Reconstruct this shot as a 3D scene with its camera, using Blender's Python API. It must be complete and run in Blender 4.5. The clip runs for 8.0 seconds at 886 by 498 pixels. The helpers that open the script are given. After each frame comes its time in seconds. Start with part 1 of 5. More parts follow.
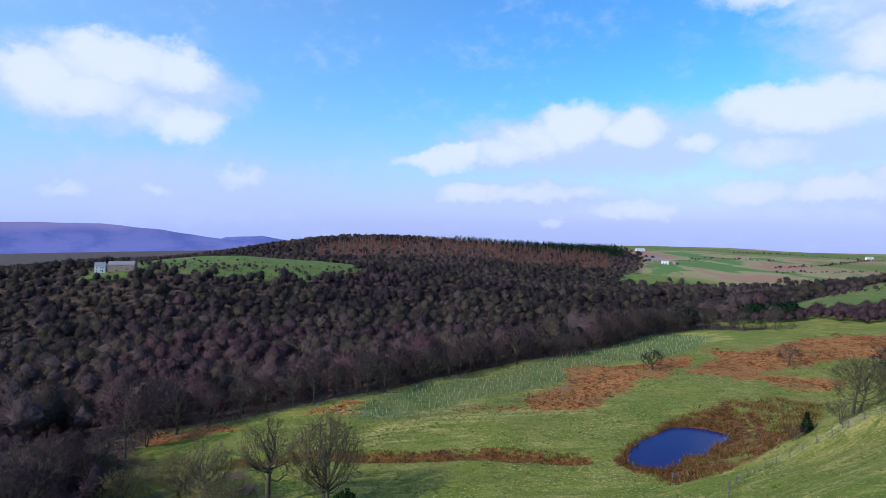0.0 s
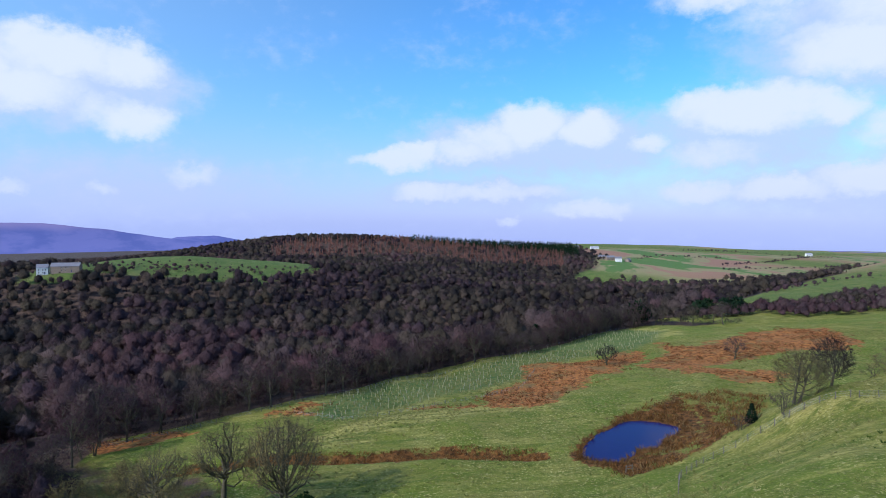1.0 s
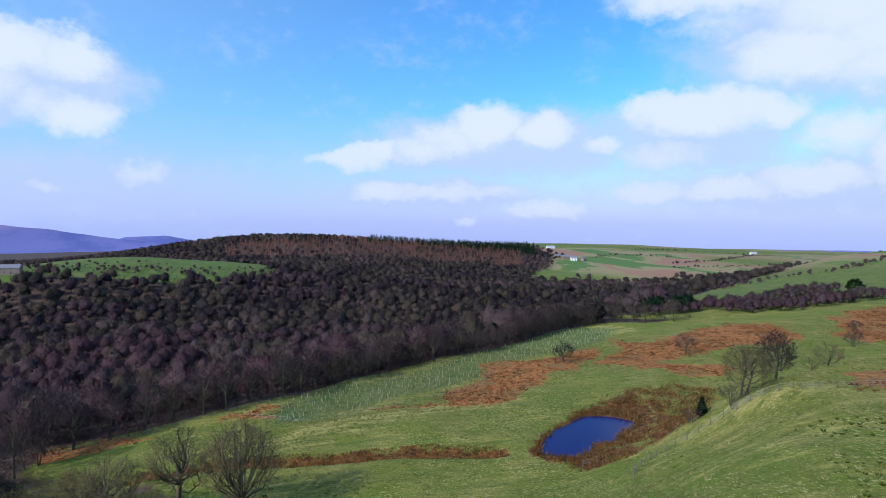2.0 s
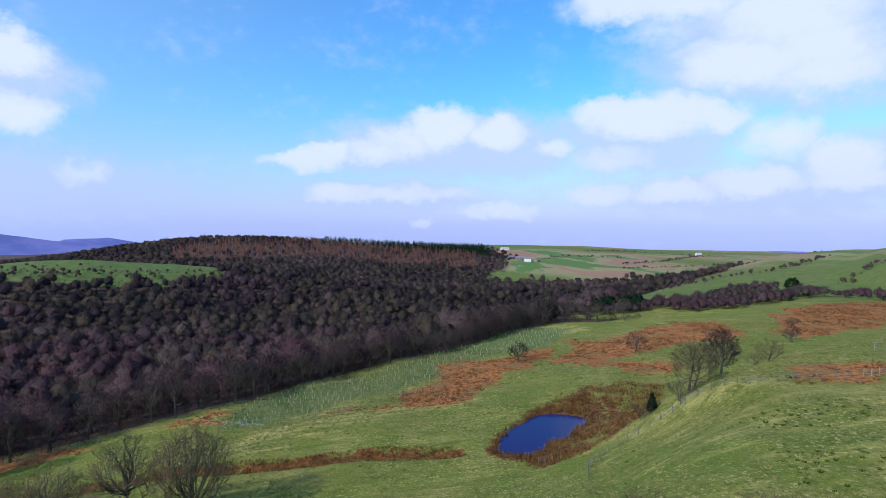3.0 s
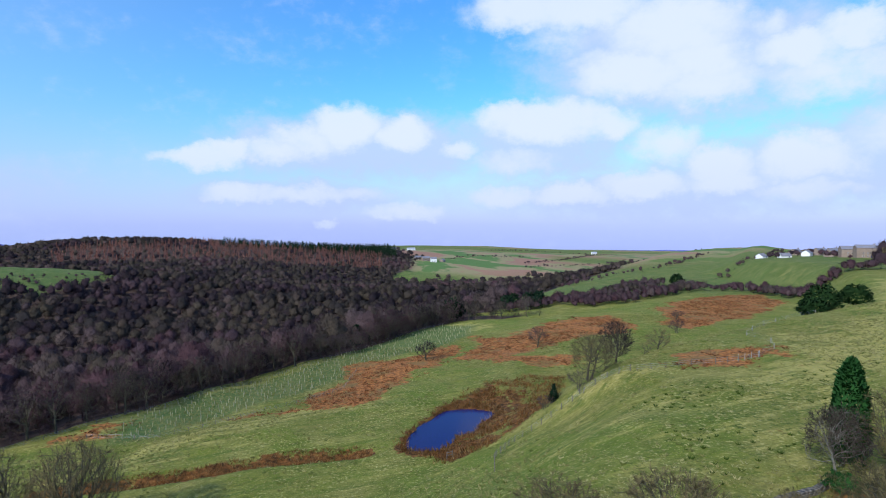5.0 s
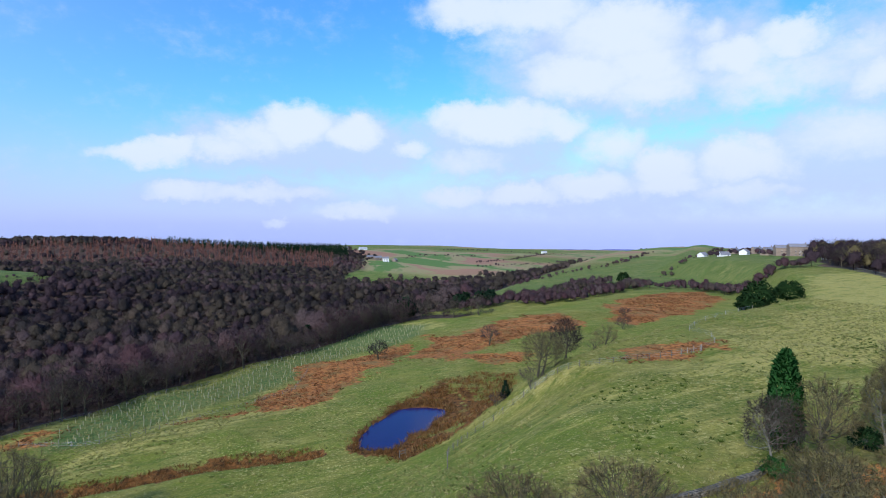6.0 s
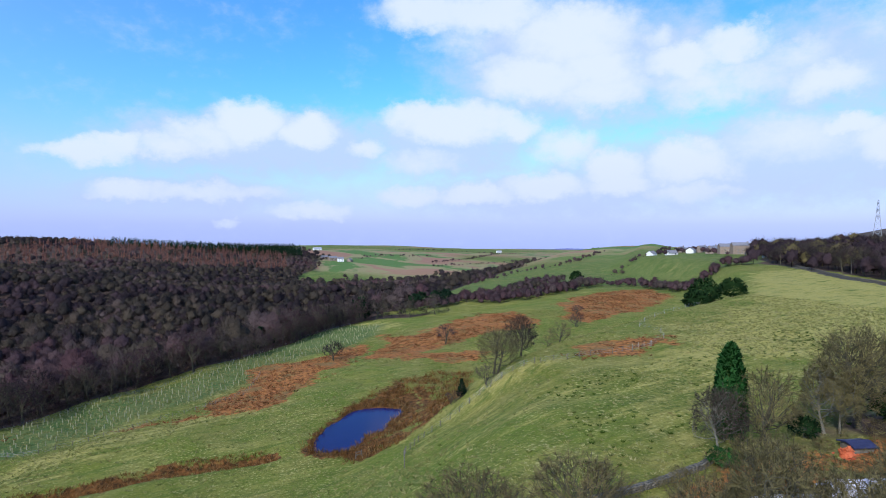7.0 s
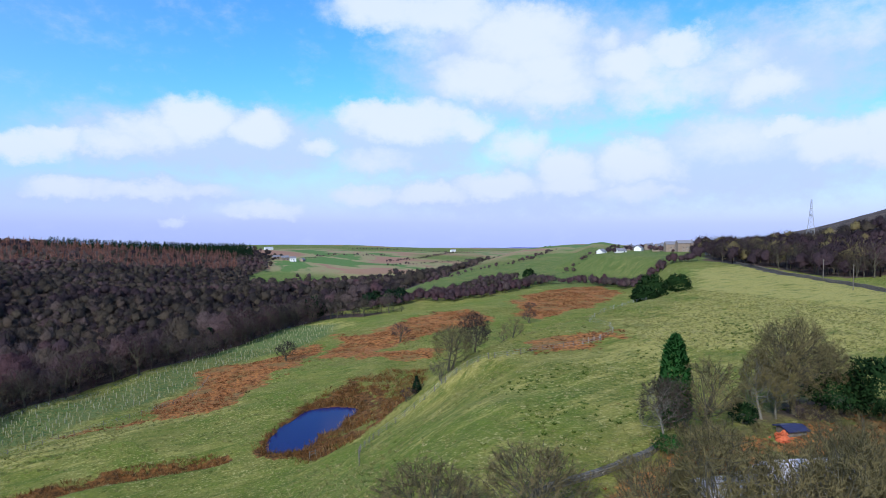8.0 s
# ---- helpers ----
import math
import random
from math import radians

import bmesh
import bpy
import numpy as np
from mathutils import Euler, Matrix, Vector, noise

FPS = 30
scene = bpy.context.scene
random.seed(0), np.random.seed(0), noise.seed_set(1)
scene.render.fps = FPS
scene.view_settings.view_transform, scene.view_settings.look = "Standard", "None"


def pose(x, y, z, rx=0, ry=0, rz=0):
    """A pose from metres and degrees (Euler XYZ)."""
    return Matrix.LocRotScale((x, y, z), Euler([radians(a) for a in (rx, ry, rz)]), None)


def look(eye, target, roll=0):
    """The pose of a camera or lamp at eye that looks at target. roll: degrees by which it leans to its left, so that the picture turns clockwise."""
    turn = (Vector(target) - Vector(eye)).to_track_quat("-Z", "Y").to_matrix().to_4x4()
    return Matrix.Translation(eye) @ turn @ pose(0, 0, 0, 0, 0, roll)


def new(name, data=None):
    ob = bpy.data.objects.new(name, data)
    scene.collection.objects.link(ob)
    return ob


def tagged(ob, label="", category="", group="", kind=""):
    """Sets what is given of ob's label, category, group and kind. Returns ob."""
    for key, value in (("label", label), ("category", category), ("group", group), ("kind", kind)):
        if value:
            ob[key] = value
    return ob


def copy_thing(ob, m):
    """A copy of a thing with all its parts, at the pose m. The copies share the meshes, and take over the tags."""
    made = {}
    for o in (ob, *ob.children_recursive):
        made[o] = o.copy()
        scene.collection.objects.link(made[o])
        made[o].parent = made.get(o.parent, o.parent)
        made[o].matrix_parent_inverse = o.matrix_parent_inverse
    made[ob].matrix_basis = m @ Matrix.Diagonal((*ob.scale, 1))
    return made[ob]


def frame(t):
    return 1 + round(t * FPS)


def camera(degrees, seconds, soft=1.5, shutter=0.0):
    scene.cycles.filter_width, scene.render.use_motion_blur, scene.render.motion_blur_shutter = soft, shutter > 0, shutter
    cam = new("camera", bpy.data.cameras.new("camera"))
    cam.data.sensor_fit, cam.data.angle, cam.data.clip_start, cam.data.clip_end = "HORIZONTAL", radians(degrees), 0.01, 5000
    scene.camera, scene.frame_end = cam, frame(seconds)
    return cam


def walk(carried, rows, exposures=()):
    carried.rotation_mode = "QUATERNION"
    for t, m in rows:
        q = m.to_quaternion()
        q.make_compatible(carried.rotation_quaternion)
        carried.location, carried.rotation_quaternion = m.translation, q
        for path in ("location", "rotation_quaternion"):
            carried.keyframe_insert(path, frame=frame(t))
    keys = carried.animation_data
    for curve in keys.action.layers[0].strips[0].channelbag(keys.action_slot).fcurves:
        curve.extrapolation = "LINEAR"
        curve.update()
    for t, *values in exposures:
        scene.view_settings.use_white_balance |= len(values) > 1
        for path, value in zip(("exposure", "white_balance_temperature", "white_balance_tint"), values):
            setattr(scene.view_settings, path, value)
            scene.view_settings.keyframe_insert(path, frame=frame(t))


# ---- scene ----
# ---------------- camera ----------------
EYE = 100.0
cam = camera(73.2, 8.0, soft=0.9)
ROWS = [
    (0.0, 0.000, 0.000, 0.000, -0.000, -2.446, -0.084),
    (0.5, 0.023, -0.145, 0.140, -2.059, -2.555, -0.025),
    (1.0, -0.078, -0.330, 0.216, -4.043, -2.555, 0.059),
    (1.5, -0.270, -0.518, 0.227, -6.038, -2.599, 0.074),
    (3.0, -0.714, -0.500, -0.027, -12.390, -2.413, 0.021),
    (3.5, -0.835, -0.493, -0.049, -14.633, -2.343, 0.036),
    (4.0, -0.934, -0.491, -0.166, -16.839, -2.308, 0.049),
    (4.5, -0.976, -0.547, -0.363, -19.104, -2.316, 0.085),
    (6.0, -1.013, -0.480, -0.891, -25.977, -2.378, -0.077),
    (6.5, -1.038, -0.377, -0.943, -28.183, -2.384, -0.025),
    (7.0, -1.032, -0.310, -1.065, -30.249, -2.384, -0.038),
    (7.5, -1.097, -0.379, -1.202, -32.482, -2.394, 0.029),
    (8.0, -1.199, -0.623, -1.426, -34.646, -2.466, 0.016),
]
walk(cam, [(t, pose(x, y, EYE + z, 90 + pitch, roll, yaw)) for t, x, y, z, yaw, pitch, roll in ROWS],
     exposures=[(0.0, -0.04, 5650, 11), (8.0, 0.0, 5650, 11)])

# ---------------- node helpers ----------------
class Nodes:
    """A short way to write node trees."""

    def __init__(self, tree):
        self.t = tree
        tree.nodes.clear()

    def add(self, kind, **settings):
        n = self.t.nodes.new(kind)
        if "operation" in settings:
            n.operation = settings["operation"]
        if "use_clamp" in settings:
            n.use_clamp = settings["use_clamp"]
        if "data_type" in settings:
            n.data_type = settings["data_type"]
        if "blend_type" in settings:
            n.blend_type = settings["blend_type"]
        if "interpolation_type" in settings:
            n.interpolation_type = settings["interpolation_type"]
        if "noise_dimensions" in settings:
            n.noise_dimensions = settings["noise_dimensions"]
        if "attribute_name" in settings:
            n.attribute_name = settings["attribute_name"]
        if "sky_type" in settings:
            n.sky_type, n.sun_disc = settings["sky_type"], settings["sun_disc"]
        return n

    def put(self, socket, value):
        if isinstance(value, bpy.types.NodeSocket):
            self.t.links.new(value, socket)
        elif isinstance(value, tuple) and socket.type == "RGBA" and len(value) == 3:
            socket.default_value = (*value, 1.0)
        else:
            socket.default_value = value

    def math(self, op, a, b=0.0, c=0.0, clamp=False):
        n = self.add("ShaderNodeMath", operation=op, use_clamp=clamp)
        for i, v in enumerate((a, b, c)):
            self.put(n.inputs[i], v)
        return n.outputs[0]

    def mix(self, f, a, b, blend="MIX"):
        n = self.add("ShaderNodeMix", data_type="RGBA", blend_type=blend)
        self.put(n.inputs["Factor"], f)
        self.put(n.inputs[6], a)
        self.put(n.inputs[7], b)
        return n.outputs[2]

    def smooth(self, v, lo, hi, a=0.0, b=1.0):
        n = self.add("ShaderNodeMapRange", interpolation_type="SMOOTHSTEP")
        for i, x in enumerate((v, lo, hi, a, b)):
            self.put(n.inputs[i], x)
        return n.outputs[0]

    def noise(self, vec, scale, detail=4.0, rough=0.55, dist=0.0, dims="3D"):
        n = self.add("ShaderNodeTexNoise", noise_dimensions=dims)
        if vec is not None:
            self.put(n.inputs["Vector"], vec)
        self.put(n.inputs["Scale"], scale)
        self.put(n.inputs["Detail"], detail)
        self.put(n.inputs["Roughness"], rough)
        self.put(n.inputs["Distortion"], dist)
        return n.outputs["Fac"]

    def attr(self, name):
        return self.add("ShaderNodeAttribute", attribute_name=name).outputs["Fac"]

    def scaled(self, vec, s):
        n = self.add("ShaderNodeVectorMath", operation="MULTIPLY")
        self.put(n.inputs[0], vec)
        n.inputs[1].default_value = s
        return n.outputs[0]


# ---------------- world and sun ----------------
SUN_AZ, SUN_EL = 238.0, 33.0      # bearing of the sun from +y towards +x, and its height
world = bpy.data.worlds.new("sky")
scene.world = world
world.use_nodes = True
N = Nodes(world.node_tree)
sky = N.add("ShaderNodeTexSky", sky_type="NISHITA", sun_disc=False)
sky.sun_elevation, sky.sun_rotation = radians(SUN_EL), radians(SUN_AZ)
sky.altitude, sky.air_density, sky.dust_density, sky.ozone_density = 300, 1.0, 0.6, 1.5
tc = N.add("ShaderNodeTexCoord").outputs["Generated"]
xyz = N.add("ShaderNodeSeparateXYZ")
N.put(xyz.inputs[0], tc)
az0 = N.math("MULTIPLY", N.math("ARCTAN2", xyz.outputs[0], xyz.outputs[1]), 57.2958)
el0 = N.math("MULTIPLY", N.math("ARCSINE", xyz.outputs[2]), 57.2958)
# the puffs are pushed about by coarse and fine billows
az = N.math("MULTIPLY_ADD", N.math("SUBTRACT", N.noise(tc, 16.0, 5.0, 0.6), 0.5), 4.2, az0)
el = N.math("MULTIPLY_ADD", N.math("SUBTRACT", N.noise(N.scaled(tc, (1, 1, 1.3)), 22.0, 6.0, 0.62), 0.5), 3.0, el0)
# cumulus heads: bearing, height, half width, half height in degrees, density
WEST_HEADS = [
    (-34.1, 11.8, 3.0, 2.2, 1.1), (-28.3, 13.4, 5.2, 2.5, 1.1), (-23.3, 13.2, 3.1, 2.1, 0.95), (-31.5, 10.8, 5.2, 2.1, 0.85), (-23.1, 8.4, 3.4, 1.8, 0.85),
    (-25.3, 9.2, 2.2, 1.3, 0.5), (-18.5, 4.3, 2.3, 1.1, 0.5), (-25.5, 2.8, 1.3, 0.6, 0.35), (-32.5, 2.7, 1.3, 0.6, 0.35),
]
MID_HEADS = [
    (-0.5, 6.0, 3.8, 1.2, 0.9), (1.7, 6.6, 2.2, 1.2, 0.9), (12.5, 9.2, 3.4, 2.5, 1.1), (17.8, 8.4, 2.9, 1.8, 1.0), (8.8, 7.8, 3.5, 1.6, 0.75),
    (5.7, 6.8, 2.9, 1.2, 0.65), (23.2, 7.1, 1.7, 0.9, 0.7), (31.6, 9.6, 6.9, 2.2, 1.05), (26.9, 10.2, 3.0, 1.5, 0.8), (37.1, 9.2, 3.0, 1.6, 0.95),
    (41.9, 7.3, 3.1, 1.9, 0.8), (28.0, 5.9, 3.8, 1.2, 0.5),
]
LOW_HEADS = [
    (2.1, 2.8, 3.0, 1.0, 0.8), (7.2, 2.8, 6.4, 0.9, 0.65), (13.5, 2.9, 3.6, 0.7, 0.4), (18.3, 1.3, 3.6, 1.0, 0.8), (15.6, 1.1, 2.1, 0.7, 0.5),
    (10.5, 0.0, 1.1, 0.5, 0.45), (27.0, 2.7, 3.6, 1.1, 0.8), (33.2, 2.8, 4.3, 1.2, 0.85), (39.6, 3.5, 4.1, 1.5, 0.95), (45.9, 5.2, 3.1, 2.0, 1.1),
    (46.4, 3.7, 3.7, 1.3, 0.85), (52.4, 5.5, 4.2, 2.4, 1.1), (52.4, 2.8, 3.8, 0.9, 0.6),
]
HIGH_HEADS = [
    (28.5, 19.4, 5.4, 2.2, 0.95), (34.6, 19.3, 6.7, 2.4, 0.95), (42.6, 16.8, 6.5, 3.4, 0.95), (44.5, 14.3, 4.4, 2.3, 1.0), (39.0, 13.3, 5.9, 2.3, 0.95),
    (44.9, 12.2, 4.9, 2.2, 0.75), (35.6, 14.7, 3.3, 0.7, 0.35), (50.0, 16.2, 1.2, 1.0, 0.4), (31.4, 16.7, 3.0, 1.4, 0.3),
]
EAST_HEADS = [
    (56.1, 15.1, 3.2, 2.0, 1.0), (52.3, 14.0, 4.1, 1.7, 0.9), (62.6, 11.5, 3.3, 1.6, 0.75), (60.4, 13.5, 2.9, 1.5, 0.5), (55.0, 12.2, 6.3, 2.4, 0.6),
    (64.7, 7.9, 2.8, 1.1, 0.95), (67.9, 6.5, 3.9, 2.1, 0.95), (71.3, 6.7, 2.1, 2.6, 1.1), (60.5, 7.2, 5.4, 2.1, 0.55), (68.4, 15.8, 3.7, 2.3, 0.3),
]
# the soft grey-lilac bodies under the heads
BODIES = [
    (14.6, 7.3, 13.9, 3.0, 0.75), (30.6, 7.7, 10.1, 3.6, 0.7), (42.0, 2.6, 18.3, 2.3, 0.6), (50.1, 4.3, 11.6, 3.7, 0.75), (42.7, 14.1, 14.0, 5.6, 0.7),
    (7.7, 2.5, 11.0, 1.5, 0.6), (-28.7, 11.4, 10.4, 3.6, 0.75), (-23.2, 3.0, 11.2, 2.7, 0.4), (62.6, 12.4, 9.8, 4.5, 0.6), (61.4, 5.8, 13.9, 4.0, 0.8),
]


def heap(ellipses, blend):
    """The height of a heap of soft ellipses: 1 at a heart, 0 at a rim."""
    top = None
    for ca, ce, ra, re, dens in ellipses:
        dx = N.math("DIVIDE", N.math("SUBTRACT", az, ca), ra)
        dy = N.math("DIVIDE", N.math("SUBTRACT", el, ce), re)
        r2 = N.math("MULTIPLY_ADD", dx, dx, N.math("MULTIPLY", dy, dy))
        v = N.math("MULTIPLY", N.math("MAXIMUM", N.math("SUBTRACT", 1.0, r2), -1.0), dens)
        top = v if top is None else N.math("SMOOTH_MAX", top, v, blend)
    return top


big = N.noise(N.scaled(tc, (1, 1, 1.7)), 9.0, 8.0, 0.6)
fine = N.noise(N.scaled(tc, (1, 1, 1.5)), 34.0, 6.0, 0.6)
# beyond the bank of cumulus the clouds are scattered by the noise alone
away = N.smooth(N.math("ABSOLUTE", N.math("SUBTRACT", az0, 18.0)), 58.0, 75.0)
loose = N.math("MULTIPLY_ADD", big, 3.0, -1.7)
ragged = N.math("MULTIPLY_ADD", N.math("SUBTRACT", big, 0.5), 0.7, N.math("MULTIPLY", N.math("SUBTRACT", fine, 0.5), 0.55))
heads = N.math("ADD", N.mix(away, heap(WEST_HEADS + MID_HEADS + LOW_HEADS + HIGH_HEADS + EAST_HEADS, 0.15), loose), ragged)
bodies = N.math("ADD", N.mix(away, heap(BODIES, 0.2), loose), N.math("MULTIPLY", ragged, 1.3))
low = N.smooth(el0, 0.0, 14.0)
blue = N.mix(low, (1.25, 1.35, 1.85), (0.80, 1.54, 2.05))
air = N.mix(1.0, sky.outputs[0], blue, "MULTIPLY")
# the air is paler towards the sun's side and the horizon
pale = N.mix(N.smooth(az0, 22.0, -42.0, 0.0, 0.30), air, (6.8, 8.6, 10.4))
haze = N.mix(N.smooth(el0, -3.0, 11.0, 0.75, 0.0), pale, (4.4, 5.2, 9.6))
veil = N.mix(N.smooth(el0, -1.0, 10.0, 0.6, 0.0), (6.2, 7.0, 9.8), (5.2, 5.8, 9.6))
whole = N.mix(N.smooth(bodies, -0.45, 0.6, 0.0, 0.86), haze, veil)
white = N.mix(N.smooth(el0, 0.0, 9.0, 0.55, 0.0), (8.5, 8.8, 9.9), (6.9, 7.3, 9.8))
whole = N.mix(N.smooth(heads, -0.28, 0.85, 0.0, 0.93), whole, white)
bg = N.add("ShaderNodeBackground")
N.put(bg.inputs[0], whole)
bg.inputs[1].default_value = 0.1
N.put(N.add("ShaderNodeOutputWorld").inputs[0], bg.outputs[0])

sun = new("sun", bpy.data.lights.new("sun", "SUN"))
sun.data.energy, sun.data.angle, sun.data.color = 4.6, radians(0.53), (1.0, 0.93, 0.82)
sa, se = radians(SUN_AZ), radians(SUN_EL)
toward = Vector((math.sin(sa) * math.cos(se), math.cos(sa) * math.cos(se), math.sin(se)))
sun.matrix_world = look(toward * 200, (0, 0, 0))

# ---------------- the lie of the land ----------------
RNG = np.random.RandomState(7)
LATTICE = RNG.rand(256, 256)


def value_noise(x, y, size, octaves=3):
    """Smooth noise from -1 to 1 with features of about size metres."""
    total, amp, norm = 0.0, 1.0, 0.0
    for k in range(octaves):
        u, v = x / size * 2 ** k + 17.3 * k, y / size * 2 ** k + 41.7 * k
        i, j = np.floor(u).astype(int), np.floor(v).astype(int)
        fu, fv = u - i, v - j
        fu, fv = fu * fu * (3 - 2 * fu), fv * fv * (3 - 2 * fv)
        g = lambda a, b: LATTICE[(i + a) % 256, (j + b) % 256]
        total = total + amp * (g(0, 0) * (1 - fu) * (1 - fv) + g(1, 0) * fu * (1 - fv) + g(0, 1) * (1 - fu) * fv + g(1, 1) * fu * fv)
        norm, amp = norm + amp, amp * 0.5
    return total / norm * 2 - 1


def step(v, lo, hi):
    s = np.clip((v - lo) / (hi - lo), 0, 1)
    return s * s * (3 - 2 * s)


def along(x, y):
    """Distance along the valley."""
    return 0.79 * (x + 91) + 0.61 * (y - 131)


def across(x, y):
    """Distance across the valley: 0 at the edge of the wood, positive into it."""
    return -0.61 * (x + 91) + 0.79 * (y - 131)


def scarp(a):
    """Where the foot of the upper pasture's slope runs, across the valley."""
    return -110 - 0.45 * np.clip(a - 115, 0, 130) + 0.4 * np.clip(a - 430, 0, 200)


def wood_edge(a):
    return -1.6 * np.maximum(0, a - 275) - 1.5 * np.maximum(0, 26 - a) + 3 * np.sin(a / 17.0)


# hills: x, y, height, half width along, half width across, turn in degrees
HILLS = [
    (-160, 1130, 41.0, 200, 130, 0),
    (30, 1150, -2.7, 150, 120, 0),
    (180, 1170, 11.5, 180, 120, 10),
    (360, 1280, 7.2, 220, 150, 0),
    (-300, 720, 9.5, 130, 90, -20),
    (-310, 600, 26.2, 100, 80, 0),
    (-130, 720, 17.7, 130, 90, 0),
    (620, 1950, 26.0, 420, 420, 0),
    (1300, 2200, 10.4, 700, 400, 0),
    (885, 195, 64.0, 105, 115, 0),
    (640, 290, -4.3, 140, 130, 0),
    (420, 450, -5.5, 130, 90, 40),
    (600, 650, 3.3, 250, 160, 40),
    (-560, 950, -6.0, 200, 150, 0),
    (900, 1150, 13.8, 300, 300, 0),
]
POND = (47.5, 120.5)
WATER = EYE - 45.7
SHORE = [7.5, 15.6, 14.4, 11.5, 6.7, 6.2, 6.3, 6.8, 9.5, 14.6, 13.0, 5.4, 5.2, 6.2, 6.2]     # from the centre outwards, turning from +x to +y


def pond_shape(x, y):
    """Below 0 inside the pond, 1 at twice its width."""
    u, v = x - POND[0], y - POND[1]
    turn = np.mod(np.arctan2(v, u), 2 * np.pi)
    rad = np.interp(turn, np.linspace(0, 2 * np.pi, len(SHORE) + 1), SHORE + SHORE[:1])
    return np.hypot(u, v) / rad - 1


def ditch_line(x):
    return 114.0 + np.clip(30 - x, 0, 60) * 0.12 + 0.8 * np.sin(x / 7.0)


def height(x, y):
    x, y = np.asarray(x, float), np.asarray(y, float)
    a, b = along(x, y), across(x, y)
    r = np.hypot(x, y)
    e = scarp(a)
    upper = -26.0 - 0.12 * np.logaddexp(0, (b + 150) / 8) * 8
    bench = -45.0 - 8.0 * step(b, -100, 10)
    z = bench + (upper - bench) * (1 - step(b, e - 34 + 14 * step(a, 90, 112), e + 12))
    z = z - 30.0 * step(b, -8, 130)
    z = z + 14.0 * step(b, 250, 700)
    for hx, hy, h, rx, ry, turn in HILLS:
        c, s = math.cos(radians(turn)), math.sin(radians(turn))
        u, v = (x - hx) * c + (y - hy) * s, -(x - hx) * s + (y - hy) * c
        z = z + h * np.exp(-0.5 * ((u / rx) ** 2 + (v / ry) ** 2))
    z = z - 0.035 * np.maximum(0, r - 1050) - 0.042 * np.maximum(0, r - 600) * step(-b, 60, 160) * (1 - step(np.degrees(np.arctan2(x, y)), 60, 65))
    # hummocks of the rough grazing
    z = z + 1.7 * value_noise(x, y, 34, 2) * step(b, -160, -60) * (1 - step(b, 60, 160)) + 0.45 * value_noise(x, y, 13, 2) + 0.22 * value_noise(x, y, 4.5, 2) * (1 - step(r, 300, 400))
    z = z + 2.5 * value_noise(x, y, 240, 2) * step(r, 350, 900)
    # folds of the valley side under the wood
    z = z + 7.0 * value_noise(x + 40, y * 1.5, 120, 2) * step(b, 40, 160) * (1 - step(r, 800, 1000))
    # the ditch that feeds the pond, and the pond's bowl
    ditch = np.exp(-((y - ditch_line(x)) / 2.0) ** 2) * step(x, -60, -40) * (1 - step(x, 26, 32))
    z = z - 1.7 * ditch
    d = pond_shape(x, y)
    w = 1 - step(d, 0.2, 1.3)
    z = z * (1 - w) - 45.35 * w
    z = z - 1.2 * (1 - step(d, -0.12, 0.10))
    return EYE + z


def ground_z(x, y):
    return float(height(np.array([x]), np.array([y]))[0])

# ---------------- materials ----------------
def surface(name, rough=0.9):
    """A new material: its node writer and its shader node."""
    m = bpy.data.materials.new(name)
    m.use_nodes = True
    n = Nodes(m.node_tree)
    b = n.add("ShaderNodeBsdfPrincipled")
    n.put(n.add("ShaderNodeOutputMaterial").inputs[0], b.outputs[0])
    b.inputs["Roughness"].default_value = rough
    b.inputs["Specular IOR Level"].default_value = 0.25
    return m, n, b


def bumped(n, b, h, strength, distance):
    k = n.add("ShaderNodeBump")
    k.inputs["Strength"].default_value, k.inputs["Distance"].default_value = strength, distance
    n.put(k.inputs["Height"], h)
    n.put(b.inputs["Normal"], k.outputs[0])


def mottled(name, dark, light, scale, rough=0.9, relief=0.02, metal=0.0):
    """Two tones broken by coarse and fine noise, a shade for each object, with relief."""
    m, n, b = surface(name, rough)
    tc = n.add("ShaderNodeTexCoord").outputs["Object"]
    c = n.smooth(n.noise(tc, scale, 5.0, 0.6), 0.3, 0.7)
    f = n.noise(tc, scale * 9.0, 3.0)
    own = n.add("ShaderNodeObjectInfo").outputs["Random"]
    col = n.mix(n.math("ADD", n.math("MULTIPLY", c, 0.7), n.math("MULTIPLY", own, 0.3)), dark, light)
    n.put(b.inputs["Base Color"], n.mix(n.smooth(f, 0.3, 0.75, 0.0, 0.45), col, tuple(v * 0.55 for v in dark)))
    b.inputs["Metallic"].default_value = metal
    bumped(n, b, f, 0.5, relief)
    return m


